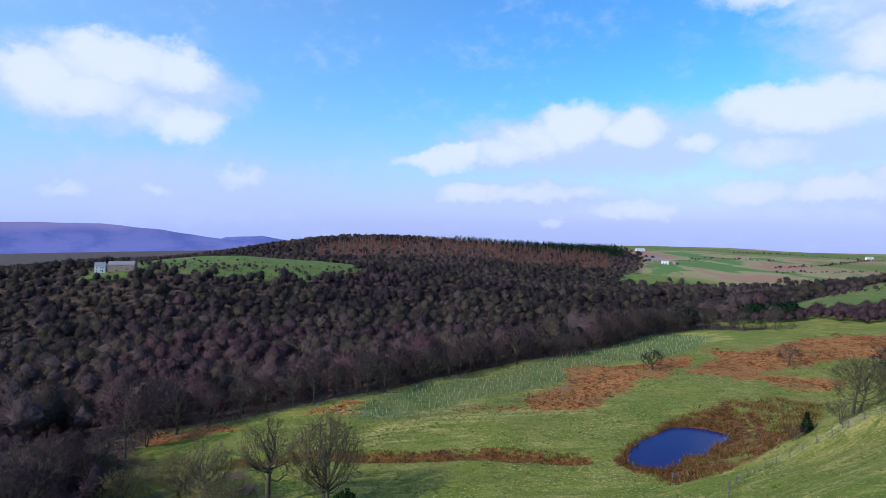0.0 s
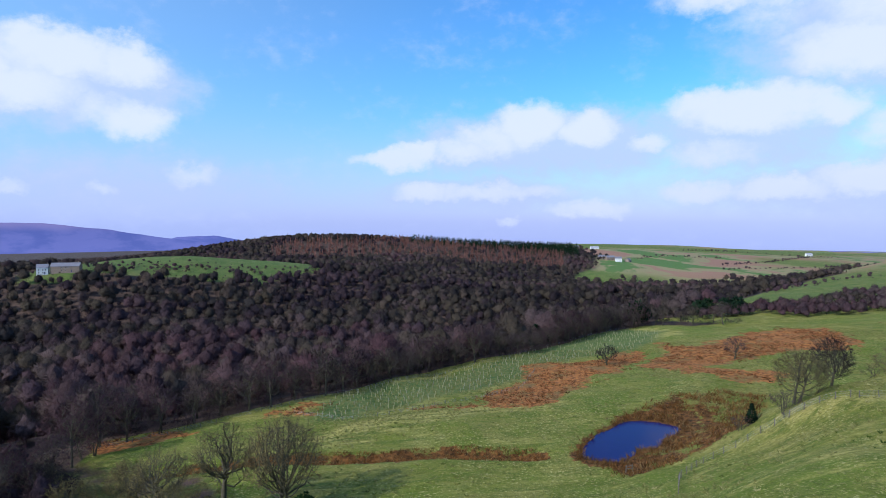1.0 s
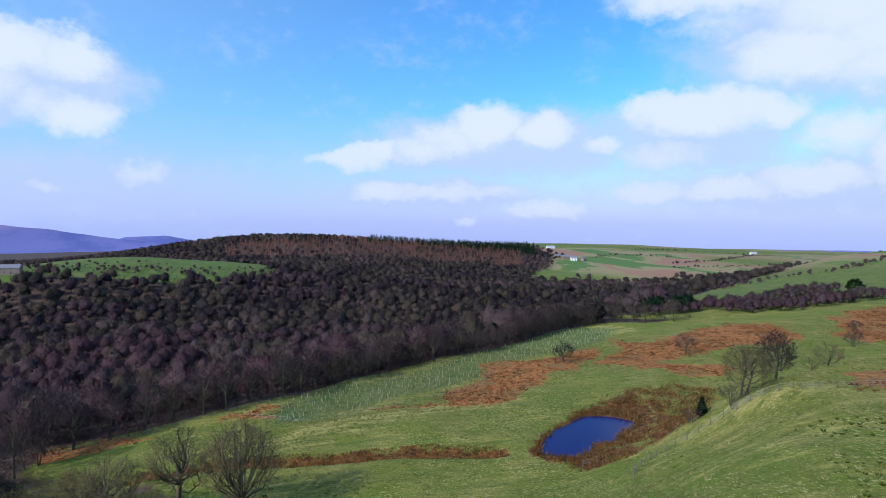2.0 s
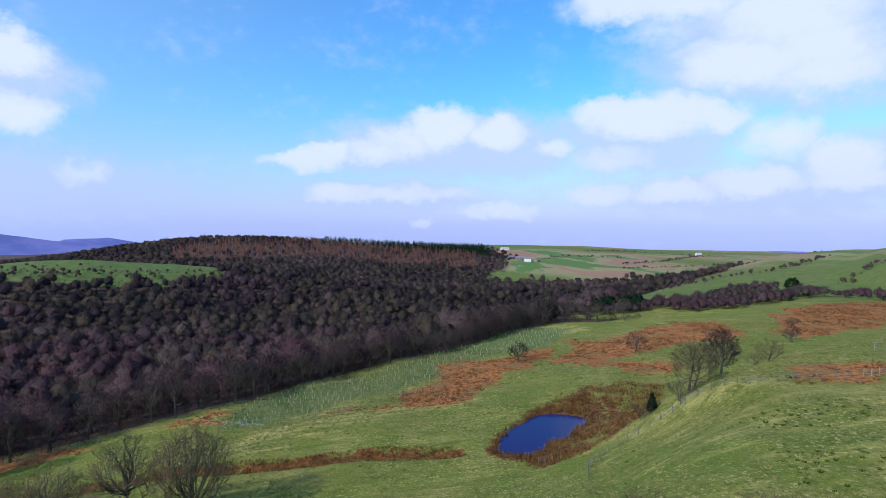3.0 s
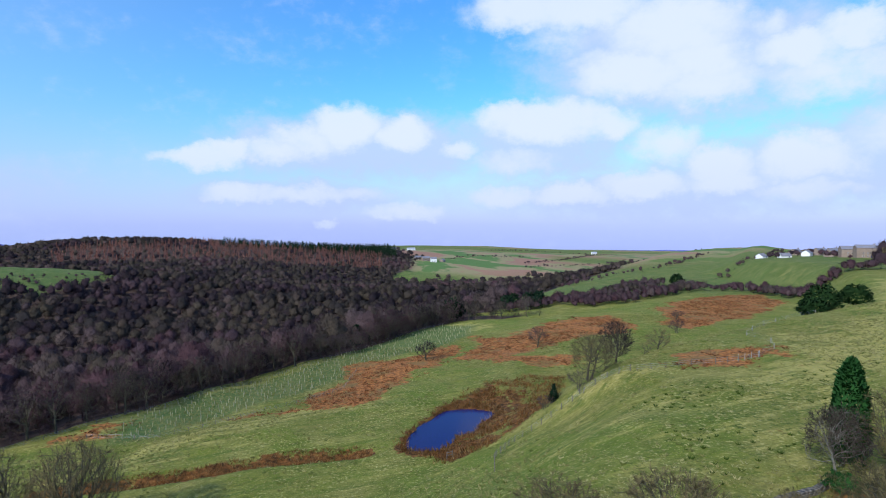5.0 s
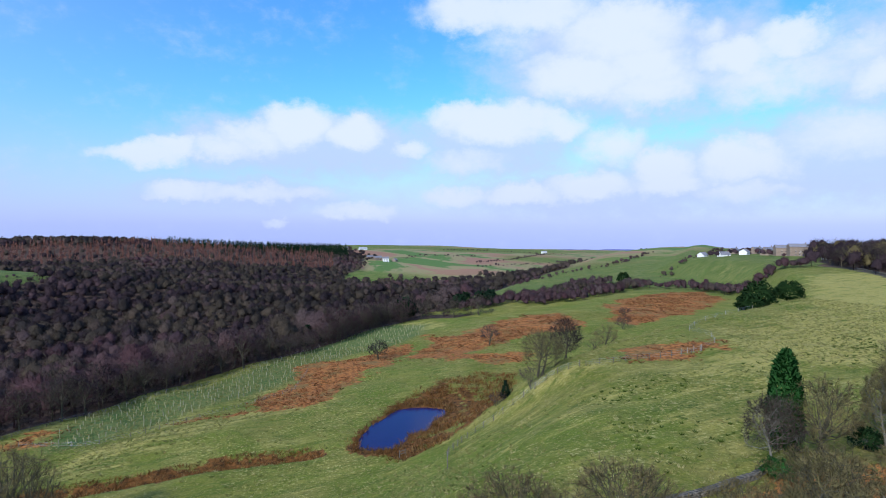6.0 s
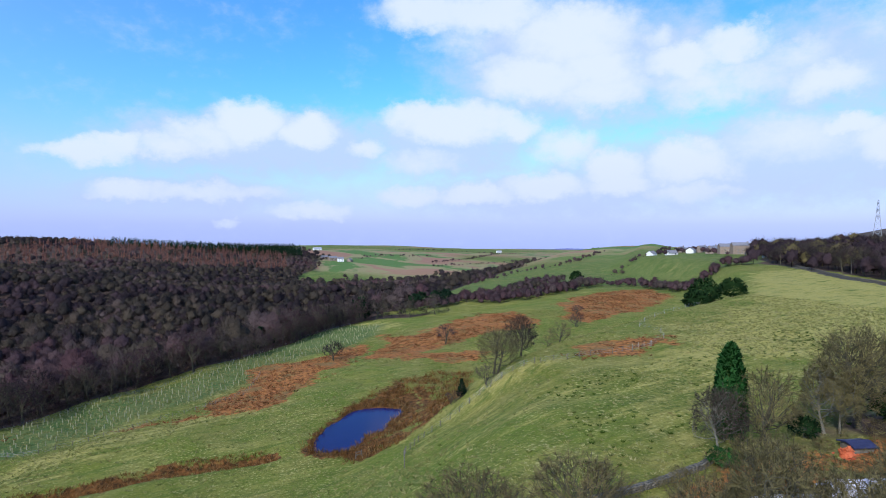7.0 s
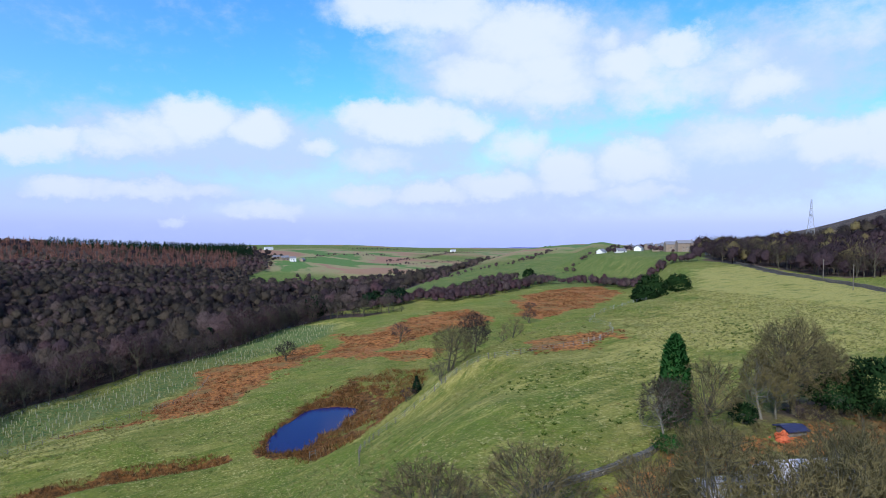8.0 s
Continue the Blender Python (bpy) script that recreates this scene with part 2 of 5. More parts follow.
def fibre(name, tones, spread=0.35):
    """Twigs, blades and fronds: one tone for each plant (attribute tint) and a little of its own for each blade."""
    m, n, b = surface(name, 0.95)
    b.inputs["Specular IOR Level"].default_value = 0.1
    own = n.add("ShaderNodeNewGeometry").outputs["Random Per Island"]
    thing = n.add("ShaderNodeObjectInfo").outputs["Random"]
    t = n.math("FRACT", n.math("ADD", n.attr("tint"), n.math("MULTIPLY", thing, 0.999)))
    ramp = n.add("ShaderNodeValToRGB")
    while len(ramp.color_ramp.elements) < len(tones):
        ramp.color_ramp.elements.new(0.5)
    for i, c in enumerate(tones):
        ramp.color_ramp.elements[i].position = i / (len(tones) - 1)
        ramp.color_ramp.elements[i].color = (*c, 1)
    n.put(ramp.inputs[0], t)
    col = n.mix(n.math("MULTIPLY", own, spread), ramp.outputs[0], tuple(0.4 * v for v in tones[0]))
    pos = n.add("ShaderNodeNewGeometry").outputs["Position"]
    col = n.mix(n.smooth(n.noise(n.scaled(pos, (1, 1, 0.6)), 1.4, 4.0, 0.7), 0.42, 0.62, 0.0, 0.45), col, tuple(0.35 * v for v in tones[0]))
    n.put(b.inputs["Base Color"], col)
    glow = n.add("ShaderNodeBsdfTranslucent")
    n.put(glow.inputs[0], col)
    both = n.add("ShaderNodeMixShader")
    both.inputs[0].default_value = 0.34
    n.put(both.inputs[1], b.outputs[0])
    n.put(both.inputs[2], glow.outputs[0])
    for node in m.node_tree.nodes:
        if node.type == "OUTPUT_MATERIAL":
            n.put(node.inputs[0], both.outputs[0])
    return m


def make_meadow():
    m, n, b = surface("meadow", 0.95)
    b.inputs["Specular IOR Level"].default_value = 0.12
    pos = n.add("ShaderNodeNewGeometry").outputs["Position"]
    wide = n.noise(pos, 0.018, 5.0, 0.6)
    mid = n.noise(pos, 0.11, 5.0, 0.62, 0.6)
    tuft = n.noise(pos, 0.9, 4.0, 0.7)
    blade = n.noise(n.scaled(pos, (1, 1, 0.3)), 4.5, 3.0, 0.7)
    g = n.mix(n.smooth(mid, 0.35, 0.68), (0.138, 0.158, 0.019), (0.235, 0.215, 0.048))
    g = n.mix(n.smooth(wide, 0.42, 0.62, 0.0, 0.7), g, (0.112, 0.165, 0.015))
    olive = n.noise(pos, 0.055, 6.0, 0.66, 0.8)
    g = n.mix(n.smooth(olive, 0.45, 0.66, 0.0, 0.6), g, (0.230, 0.200, 0.055))
    g = n.mix(n.smooth(n.noise(pos, 0.32, 6.0, 0.7), 0.48, 0.66, 0.0, 0.65), g, (0.098, 0.112, 0.014))
    turn = n.add("ShaderNodeMapping")
    turn.inputs["Rotation"].default_value, turn.inputs["Scale"].default_value = (0, 0, radians(-38)), (0.16, 1.0, 1.0)
    n.put(turn.inputs["Vector"], pos)
    streak = n.noise(turn.outputs[0], 0.42, 6.0, 0.68, 0.5)
    straw = n.math("ADD", n.attr("straw"), n.math("ADD", n.math("MULTIPLY", n.math("SUBTRACT", mid, 0.5), 1.2), n.math("MULTIPLY", n.math("SUBTRACT", streak, 0.5), 2.6)))
    g = n.mix(n.smooth(streak, 0.32, 0.50, 0.75, 0.0), g, (0.080, 0.118, 0.013))
    g = n.mix(n.math("MULTIPLY", n.smooth(straw, 0.15, 0.8), n.smooth(tuft, 0.3, 0.6, 0.35, 1.0)), g, (0.40, 0.340, 0.095))
    g = n.mix(n.smooth(tuft, 0.54, 0.70, 0.0, 0.7), g, (0.080, 0.105, 0.013))
    g = n.mix(n.smooth(blade, 0.5, 0.72, 0.0, 0.4), g, (0.38, 0.33, 0.11))
    speck = n.noise(pos, 1.9, 3.0, 0.6)
    patchy = n.smooth(n.noise(pos, 0.07, 4.0, 0.6), 0.36, 0.6, 0.35, 1.0)
    g = n.mix(n.math("MULTIPLY", n.smooth(speck, 0.56, 0.65, 0.0, 0.75), patchy), g, (0.44, 0.385, 0.15))
    g = n.mix(n.math("MULTIPLY", n.smooth(speck, 0.34, 0.44, 0.7, 0.0), patchy), g, (0.064, 0.080, 0.010))
    rush = n.mix(n.smooth(blade, 0.35, 0.65), (0.040, 0.066, 0.008), (0.095, 0.128, 0.014))
    g = n.mix(n.smooth(n.math("ADD", n.attr("rush"), n.math("MULTIPLY", n.math("SUBTRACT", tuft, 0.55), 2.2)), 0.35, 0.7), g, rush)
    sward = n.mix(n.smooth(mid, 0.35, 0.65), (0.046, 0.105, 0.030), (0.085, 0.132, 0.046))
    g = n.mix(n.math("MULTIPLY", n.attr("lush"), n.smooth(tuft, 0.3, 0.65, 0.95, 0.65)), g, sward)
    heathy = n.noise(n.scaled(pos, (1.0, 0.5, 1.0)), 0.011, 5.0, 0.62, 0.4)
    moor = n.mix(n.smooth(heathy, 0.42, 0.47), (0.30, 0.165, 0.110), (0.27, 0.225, 0.110))
    moor = n.mix(n.smooth(heathy, 0.51, 0.56), moor, (0.100, 0.170, 0.045))
    g = n.mix(n.attr("moor"), g, moor)
    rust = n.mix(n.smooth(tuft, 0.3, 0.7), (0.120, 0.054, 0.020), (0.48, 0.190, 0.052))
    rust = n.mix(n.smooth(n.noise(pos, 0.13, 5.0, 0.65), 0.50, 0.62, 0.0, 0.6), rust, (0.17, 0.135, 0.050))
    fern = n.smooth(n.math("ADD", n.attr("bracken"), n.math("MULTIPLY", n.math("ADD", n.math("SUBTRACT", n.noise(pos, 0.16, 7.0, 0.68), 0.51), n.math("SUBTRACT", n.noise(pos, 0.045, 4.0), 0.5)), 2.1)), 0.34, 0.52)
    g = n.mix(n.math("MULTIPLY", fern, n.smooth(n.attr("bracken"), 0.03, 0.2)), g, rust)
    mud = n.mix(n.smooth(tuft, 0.3, 0.7), (0.034, 0.020, 0.009), (0.24, 0.105, 0.030))
    g = n.mix(n.smooth(n.math("ADD", n.attr("reed"), n.math("MULTIPLY", n.math("SUBTRACT", n.noise(pos, 0.22, 6.0, 0.66), 0.5), 2.6)), 0.45, 0.66), g, mud)
    litter = n.mix(n.smooth(mid, 0.3, 0.7), (0.050, 0.036, 0.030), (0.125, 0.080, 0.058))
    g = n.mix(n.smooth(n.attr("wood"), 0.3, 0.7), g, litter)
    heather = n.mix(n.smooth(mid, 0.3, 0.7), (0.050, 0.042, 0.042), (0.120, 0.090, 0.070))
    g = n.mix(n.smooth(n.attr("heath"), 0.3, 0.7), g, heather)
    g = n.mix(n.smooth(n.attr("lane"), 0.4, 0.6), g, (0.075, 0.066, 0.062))
    g = n.mix(n.smooth(n.attr("quarry"), 0.3, 0.7), g, n.mix(mid, (0.42, 0.29, 0.19), (0.30, 0.20, 0.13)))
    n.put(b.inputs["Base Color"], g)
    bumped(n, b, n.math("ADD", n.math("MULTIPLY", tuft, 0.8), n.math("MULTIPLY", blade, 0.35)), 1.0, 0.6)
    return m


MEADOW = make_meadow()
BARK = mottled("bark", (0.055, 0.048, 0.032), (0.130, 0.115, 0.072), 0.8, relief=0.03)
PALE_BARK = mottled("pale_bark", (0.10, 0.09, 0.065), (0.23, 0.215, 0.17), 0.8, relief=0.02)
TWIG = fibre("twig", [(0.040, 0.031, 0.034), (0.068, 0.045, 0.052), (0.103, 0.066, 0.074), (0.110, 0.057, 0.063), (0.128, 0.090, 0.088), (0.097, 0.077, 0.052), (0.044, 0.038, 0.036)], 0.3)
OLIVE_TWIG = fibre("olive_twig", [(0.190, 0.158, 0.066), (0.245, 0.198, 0.085), (0.208, 0.158, 0.075)], 0.25)
LARCH = fibre("larch_twig", [(0.360, 0.170, 0.125), (0.430, 0.205, 0.140), (0.300, 0.150, 0.125)])
NEEDLE = fibre("needle", [(0.014, 0.034, 0.018), (0.024, 0.052, 0.024), (0.020, 0.040, 0.016)])
LEAF = fibre("evergreen_leaf", [(0.016, 0.040, 0.012), (0.028, 0.062, 0.017), (0.022, 0.050, 0.014)])
CYPRESS = fibre("cypress_leaf", [(0.025, 0.090, 0.022), (0.045, 0.130, 0.028), (0.032, 0.105, 0.020)])
GRASS = fibre("grass_blade", [(0.120, 0.150, 0.028), (0.430, 0.370, 0.150), (0.180, 0.190, 0.042), (0.480, 0.420, 0.190), (0.110, 0.140, 0.024)])
RUSH = fibre("rush_blade", [(0.045, 0.085, 0.012), (0.080, 0.115, 0.018), (0.060, 0.098, 0.014)])
FROND = fibre("bracken_frond", [(0.085, 0.040, 0.018), (0.360, 0.140, 0.048), (0.160, 0.064, 0.026), (0.430, 0.180, 0.060), (0.400, 0.270, 0.110), (0.150, 0.066, 0.024)])
REED = fibre("reed_blade", [(0.070, 0.034, 0.012), (0.330, 0.150, 0.040), (0.130, 0.058, 0.018), (0.370, 0.190, 0.055), (0.380, 0.260, 0.110), (0.080, 0.040, 0.014)])
WOOD = mottled("weathered_wood", (0.10, 0.085, 0.07), (0.22, 0.19, 0.155), 6.0, relief=0.01)
PALE_WOOD = mottled("bleached_wood", (0.26, 0.24, 0.20), (0.44, 0.41, 0.35), 6.0, relief=0.01)
TUBE = mottled("guard_plastic", (0.27, 0.27, 0.12), (0.42, 0.38, 0.20), 3.0, 0.5, 0.003)
STEEL = mottled("galvanised_steel", (0.25, 0.26, 0.27), (0.38, 0.39, 0.40), 3.0, 0.5, 0.003, 0.6)
STONE = mottled("gritstone", (0.075, 0.066, 0.054), (0.20, 0.175, 0.14), 1.6, relief=0.03)
SLATE = mottled("slate", (0.15, 0.145, 0.165), (0.27, 0.26, 0.29), 1.2, 0.7, 0.02)
SHEET = mottled("roof_sheet", (0.36, 0.35, 0.40), (0.58, 0.56, 0.62), 0.5, 0.6, 0.01)
ROUGHCAST = mottled("white_roughcast", (0.70, 0.69, 0.66), (0.82, 0.81, 0.79), 0.6, 0.85, 0.005)
BROWN_STONE = mottled("brown_stone", (0.20, 0.15, 0.115), (0.36, 0.28, 0.22), 1.0, relief=0.02)
TERRACOTTA = mottled("terracotta", (0.42, 0.085, 0.03), (0.62, 0.17, 0.07), 4.0, 0.8, 0.01)
TARP = mottled("blue_tarpaulin", (0.022, 0.026, 0.07), (0.05, 0.055, 0.12), 2.0, 0.45, 0.02)
GLASS_DARK = mottled("window_glass", (0.015, 0.018, 0.024), (0.03, 0.034, 0.04), 2.0, 0.12, 0.0)


def make_water():
    m, n, b = surface("pond_water", 0.04)
    b.inputs["Base Color"].default_value = (0.012, 0.010, 0.080, 1)
    b.inputs["Specular IOR Level"].default_value = 0.22
    b.inputs["IOR"].default_value = 1.33
    pos = n.add("ShaderNodeNewGeometry").outputs["Position"]
    bumped(n, b, n.noise(n.scaled(pos, (1.0, 2.2, 1.0)), 1.6, 3.0), 0.10, 0.05)
    return m


WATER_MAT = make_water()


def make_far():
    """Moorland beyond the valley: the veil of miles of air is painted into its colour and a little glow."""
    m, n, b = surface("hazed_moor", 1.0)
    pos = n.add("ShaderNodeNewGeometry").outputs["Position"]
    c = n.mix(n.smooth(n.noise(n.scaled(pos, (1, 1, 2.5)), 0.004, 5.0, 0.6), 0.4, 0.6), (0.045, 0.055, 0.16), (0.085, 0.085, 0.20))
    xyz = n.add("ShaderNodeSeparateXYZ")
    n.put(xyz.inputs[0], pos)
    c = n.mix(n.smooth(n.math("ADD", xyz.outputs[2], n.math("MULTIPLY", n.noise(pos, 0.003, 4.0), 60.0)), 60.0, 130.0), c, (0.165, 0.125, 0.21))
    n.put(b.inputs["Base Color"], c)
    # emission of its own, bluer than the base, stands in for hazy air
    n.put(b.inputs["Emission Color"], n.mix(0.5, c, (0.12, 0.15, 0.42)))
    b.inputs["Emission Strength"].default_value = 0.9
    return m


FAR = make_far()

# ---------------- building helpers ----------------
def part(name, bm, material, parent=None, label=""):
    """Links a bmesh as one mesh object, under a thing or a part of it."""
    me = bpy.data.meshes.new(name)
    bm.to_mesh(me)
    bm.free()
    me.materials.append(material)
    ob = new(name, me)
    ob.parent = parent
    if label:
        ob["label"] = label
    return ob


def sheet(name, V, F, material, parent=None, tint=None, smooth=False, normals=None):
    """Links a mesh made of arrays: V (n, 3), F (m, 3) or (m, 4)."""
    me = bpy.data.meshes.new(name)
    k = F.shape[1]
    me.vertices.add(len(V))
    me.vertices.foreach_set("co", np.ascontiguousarray(V, dtype=np.float32).ravel())
    me.loops.add(F.size)
    me.loops.foreach_set("vertex_index", np.ascontiguousarray(F, dtype=np.int32).ravel())
    me.polygons.add(len(F))
    me.polygons.foreach_set("loop_start", np.arange(0, F.size, k, dtype=np.int32))
    me.update(calc_edges=True)
    if tint is not None:
        me.attributes.new("tint", "FLOAT", "POINT").data.foreach_set("value", np.ascontiguousarray(tint, dtype=np.float32))
    if smooth or normals is not None:
        me.shade_smooth()
    if normals is not None:
        me.normals_split_custom_set_from_vertices(normals)
    me.materials.append(material)
    ob = new(name, me)
    ob.parent = parent
    return ob


def faced(v, f, heart, even=0.75):
    """Turns loose triangles to face away from the crown's heart; also gives soft normals that follow the crown's form."""
    tri = v[f]
    n = np.cross(tri[:, 1] - tri[:, 0], tri[:, 2] - tri[:, 0])
    out = unit(tri.mean(1) - heart)
    back = (n * out).sum(1) < 0
    f = f.copy()
    f[back] = f[back][:, [0, 2, 1]]
    n = unit(np.where(back[:, None], -n, n))
    soft = np.zeros_like(v)
    soft[f] = unit(out * even + n * (1 - even))[:, None]
    return v, f, soft


def base(name, x, y, z=None, rz=0.0, size=1.0):
    """The empty at the foot of a thing."""
    e = new(name)
    e.empty_display_size = 0.2
    e.matrix_basis = pose(x, y, ground_z(x, y) if z is None else z, 0, 0, rz) @ Matrix.Diagonal((size, size, size, 1))
    return e


def box(bm, x0, x1, y0, y1, z0, z1, bevel=0.0):
    m = Matrix.Translation(((x0 + x1) / 2, (y0 + y1) / 2, (z0 + z1) / 2)) @ Matrix.Diagonal((x1 - x0, y1 - y0, z1 - z0, 1))
    made = bmesh.ops.create_cube(bm, size=1, matrix=m)["verts"]
    if bevel:
        bmesh.ops.bevel(bm, geom=list({e for v in made for e in v.link_edges}), offset=bevel, segments=1, affect="EDGES")


def rod(bm, p, q, r0, r1=None, sides=6):
    p, q = Vector(p), Vector(q)
    m = Matrix.Translation((p + q) / 2) @ (q - p).to_track_quat("Z", "Y").to_matrix().to_4x4()
    bmesh.ops.create_cone(bm, cap_ends=True, segments=sides, radius1=r0, radius2=r0 if r1 is None else r1, depth=(q - p).length, matrix=m)


def unit(v):
    return v / np.maximum(np.linalg.norm(v, axis=-1, keepdims=True), 1e-9)


def tubes(paths, radii, sides=4):
    """Tapered tubes along many paths of the same number of points: paths (n, k, 3), radii (n, k)."""
    n, k, _ = paths.shape
    d = unit(np.gradient(paths, axis=1))
    ref = np.where(np.abs(d[..., 2:3]) > 0.9, np.array([1.0, 0, 0]), np.array([0, 0, 1.0]))
    u = unit(np.cross(d, ref))
    w = np.cross(d, u)
    ang = np.arange(sides) * 2 * np.pi / sides
    ring = paths[:, :, None] + radii[:, :, None, None] * (np.cos(ang)[None, None, :, None] * u[:, :, None] + np.sin(ang)[None, None, :, None] * w[:, :, None])
    V = ring.reshape(-1, 3)
    i = np.arange(n * k * sides).reshape(n, k, sides)
    j = np.roll(i, -1, 2)
    F = np.stack([i[:, :-1], j[:, :-1], j[:, 1:], i[:, 1:]], -1).reshape(-1, 4)
    return V, F


def slivers(p, d, length, width, rng):
    """One thin triangle at each p, pointing along d."""
    n = len(p)
    side = unit(np.cross(d, rng.normal(size=(n, 3)))) * np.reshape(width, (-1, 1)) / 2
    tip = p + d * np.reshape(length, (-1, 1))
    return np.stack([p - side, p + side, tip], 1).reshape(-1, 3), np.arange(3 * n).reshape(n, 3)


def bend(p, q, k, sag, rng):
    """Paths of k points from p to q that bow by sag."""
    s = np.linspace(0, 1, k)[None, :, None]
    mid = rng.normal(size=(len(p), 1, 3)) * sag + np.array([0, 0, -sag * 0.6])
    return p[:, None] * (1 - s) + q[:, None] * s + mid * (4 * s * (1 - s))


def bare_tree_arrays(seed, h=12.0, wide=4.5, limbs=9, boughs=8, twigs=14, girth=0.28, low=0.16, thin=0.035, stems=1):
    """A leafless broadleaf: trunk, limbs and boughs as tubes (quads), twigs as slivers."""
    rng = np.random.RandomState(seed)
    V, F, n = [], [], 0

    def keep(v, f):
        nonlocal n
        V.append(v)
        F.append(f + n)
        n += len(v)

    tops, ends = [], []
    for s in range(stems):
        foot = np.array([rng.normal() * 0.5 * (stems > 1), rng.normal() * 0.5 * (stems > 1), -0.25])
        head = np.array([rng.normal() * 0.09 * h, rng.normal() * 0.09 * h, h * rng.uniform(0.66, 0.78)])
        k = 7
        path = foot + (head - foot) * np.linspace(0, 1, k)[:, None] + rng.normal(size=(k, 3)) * np.array([0.018, 0.018, 0]) * h * np.linspace(0, 1, k)[:, None]
        r = girth * np.array([1.35, 1.0, 0.85, 0.68, 0.48, 0.3, 0.14]) / (stems ** 0.5)
        keep(*tubes(path[None], r[None], 6))
        tops.append(path)
    heart = np.array([0, 0, h * 0.53])
    reach = np.array([wide, wide, h * 0.47])
    k = np.arange(limbs) + 0.5
    zz = 1 - k / limbs * 1.25
    az = k * 2.39996 + rng.rand() * 6
    flat = np.sqrt(np.maximum(0, 1 - zz * zz))
    way = np.stack([flat * np.cos(az), flat * np.sin(az), zz], 1) + rng.normal(size=(limbs, 3)) * 0.12
    P1 = heart + way * reach * rng.uniform(0.68, 0.86, (limbs, 1))
    f = np.clip(low + (P1[:, 2] / h - 0.35) * 0.75 + rng.uniform(-0.08, 0.08, limbs), low, 0.95)
    P0 = np.array([[np.interp(f[i], np.linspace(0, 1, 7), tops[i % stems][:, c]) for c in range(3)] for i in range(limbs)])
    L = bend(P0, P1, 6, 0.05 * h, rng)
    L[:, 1:5] += rng.normal(size=(limbs, 4, 3)) * 0.012 * h
    keep(*tubes(L, girth * 0.34 * np.linspace(1, 0.16, 6)[None] * rng.uniform(0.7, 1.2, (limbs, 1)), 5))
    which = np.repeat(np.arange(limbs), boughs)
    f = rng.uniform(0.3, 1.0, len(which)) * 5
    i0 = np.minimum(f.astype(int), 4)
    q0 = L[which, i0] + (L[which, i0 + 1] - L[which, i0]) * (f - i0)[:, None]
    lump = rng.uniform(0.82, 1.04, limbs)[which]
    q1 = heart + unit(way[which] + rng.normal(size=q0.shape) * 0.36) * reach * (lump * rng.uniform(0.78, 1.0, len(q0)))[:, None]
    B = bend(q0, q1, 4, 0.028 * h, rng)
    keep(*tubes(B, girth * 0.10 * np.linspace(1, 0.3, 4)[None] * np.ones((len(B), 1)), 3))
    which = np.repeat(np.arange(len(B)), twigs)
    f = rng.uniform(0.25, 1.0, len(which)) ** 0.8 * 3
    i0 = np.minimum(f.astype(int), 2)
    t0 = B[which, i0] + (B[which, i0 + 1] - B[which, i0]) * (f - i0)[:, None]
    d = unit(unit(t0 - heart) * 0.5 + unit(B[which, 3] - B[which, 0]) * 0.5 + rng.normal(size=t0.shape) * 0.75 + np.array([0, 0, 0.15]))
    tv, tf = slivers(t0, d, h * rng.uniform(0.025, 0.075, len(t0)), thin * rng.uniform(0.7, 1.6, len(t0)), rng)
    return np.concatenate(V), np.concatenate(F), tv, tf


def clump_arrays(seed, shape, count, size, hollow=0.6, droop=0.0):
    """Leaf sprays (triangles) on and inside the form that shape(u, v) gives for random numbers; returns V, F."""
    rng = np.random.RandomState(seed)
    c, d = shape(rng, count)
    d = unit(d + rng.normal(size=d.shape) * 0.7 + np.array([0, 0, -droop]))
    v, f = slivers(c, d, size * rng.uniform(0.7, 1.6, count), size * rng.uniform(0.5, 0.95, count), rng)
    return v, f


def dome(w, h, z0=0.0, lumps=0.18, core=0.55):
    """A lumpy round crown."""
    def make(rng, count):
        d = unit(rng.normal(size=(count, 3)))
        d[:, 2] = np.abs(d[:, 2]) * np.where(rng.rand(count) < 0.8, 1, -0.6)
        bump = 1 + lumps * (np.sin(d[:, 0] * 6.1 + 1) * np.cos(d[:, 1] * 5.3 + 2) + 0.7 * np.sin(d[:, 2] * 9 + d[:, 0] * 7))
        r = bump * (core + (1 - core) * rng.rand(count) ** 0.4)
        return d * np.array([w / 2, w / 2, h * 0.55]) * r[:, None] + np.array([0, 0, z0 + h * 0.46]), d
    return make


def cone(w, h, z0=0.0, power=0.85):
    def make(rng, count):
        s = rng.rand(count) ** 1.4
        az = rng.rand(count) * 2 * np.pi
        tier = 1 + 0.22 * np.sin(s * 46 + az)
        r = w / 2 * (1 - s) ** power * tier * (0.35 + 0.65 * rng.rand(count) ** 0.4)
        d = np.stack([np.cos(az), np.sin(az), np.full(count, 0.15)], 1)
        return np.stack([np.cos(az) * r, np.sin(az) * r, z0 + s * (h - z0)], 1), d
    return make


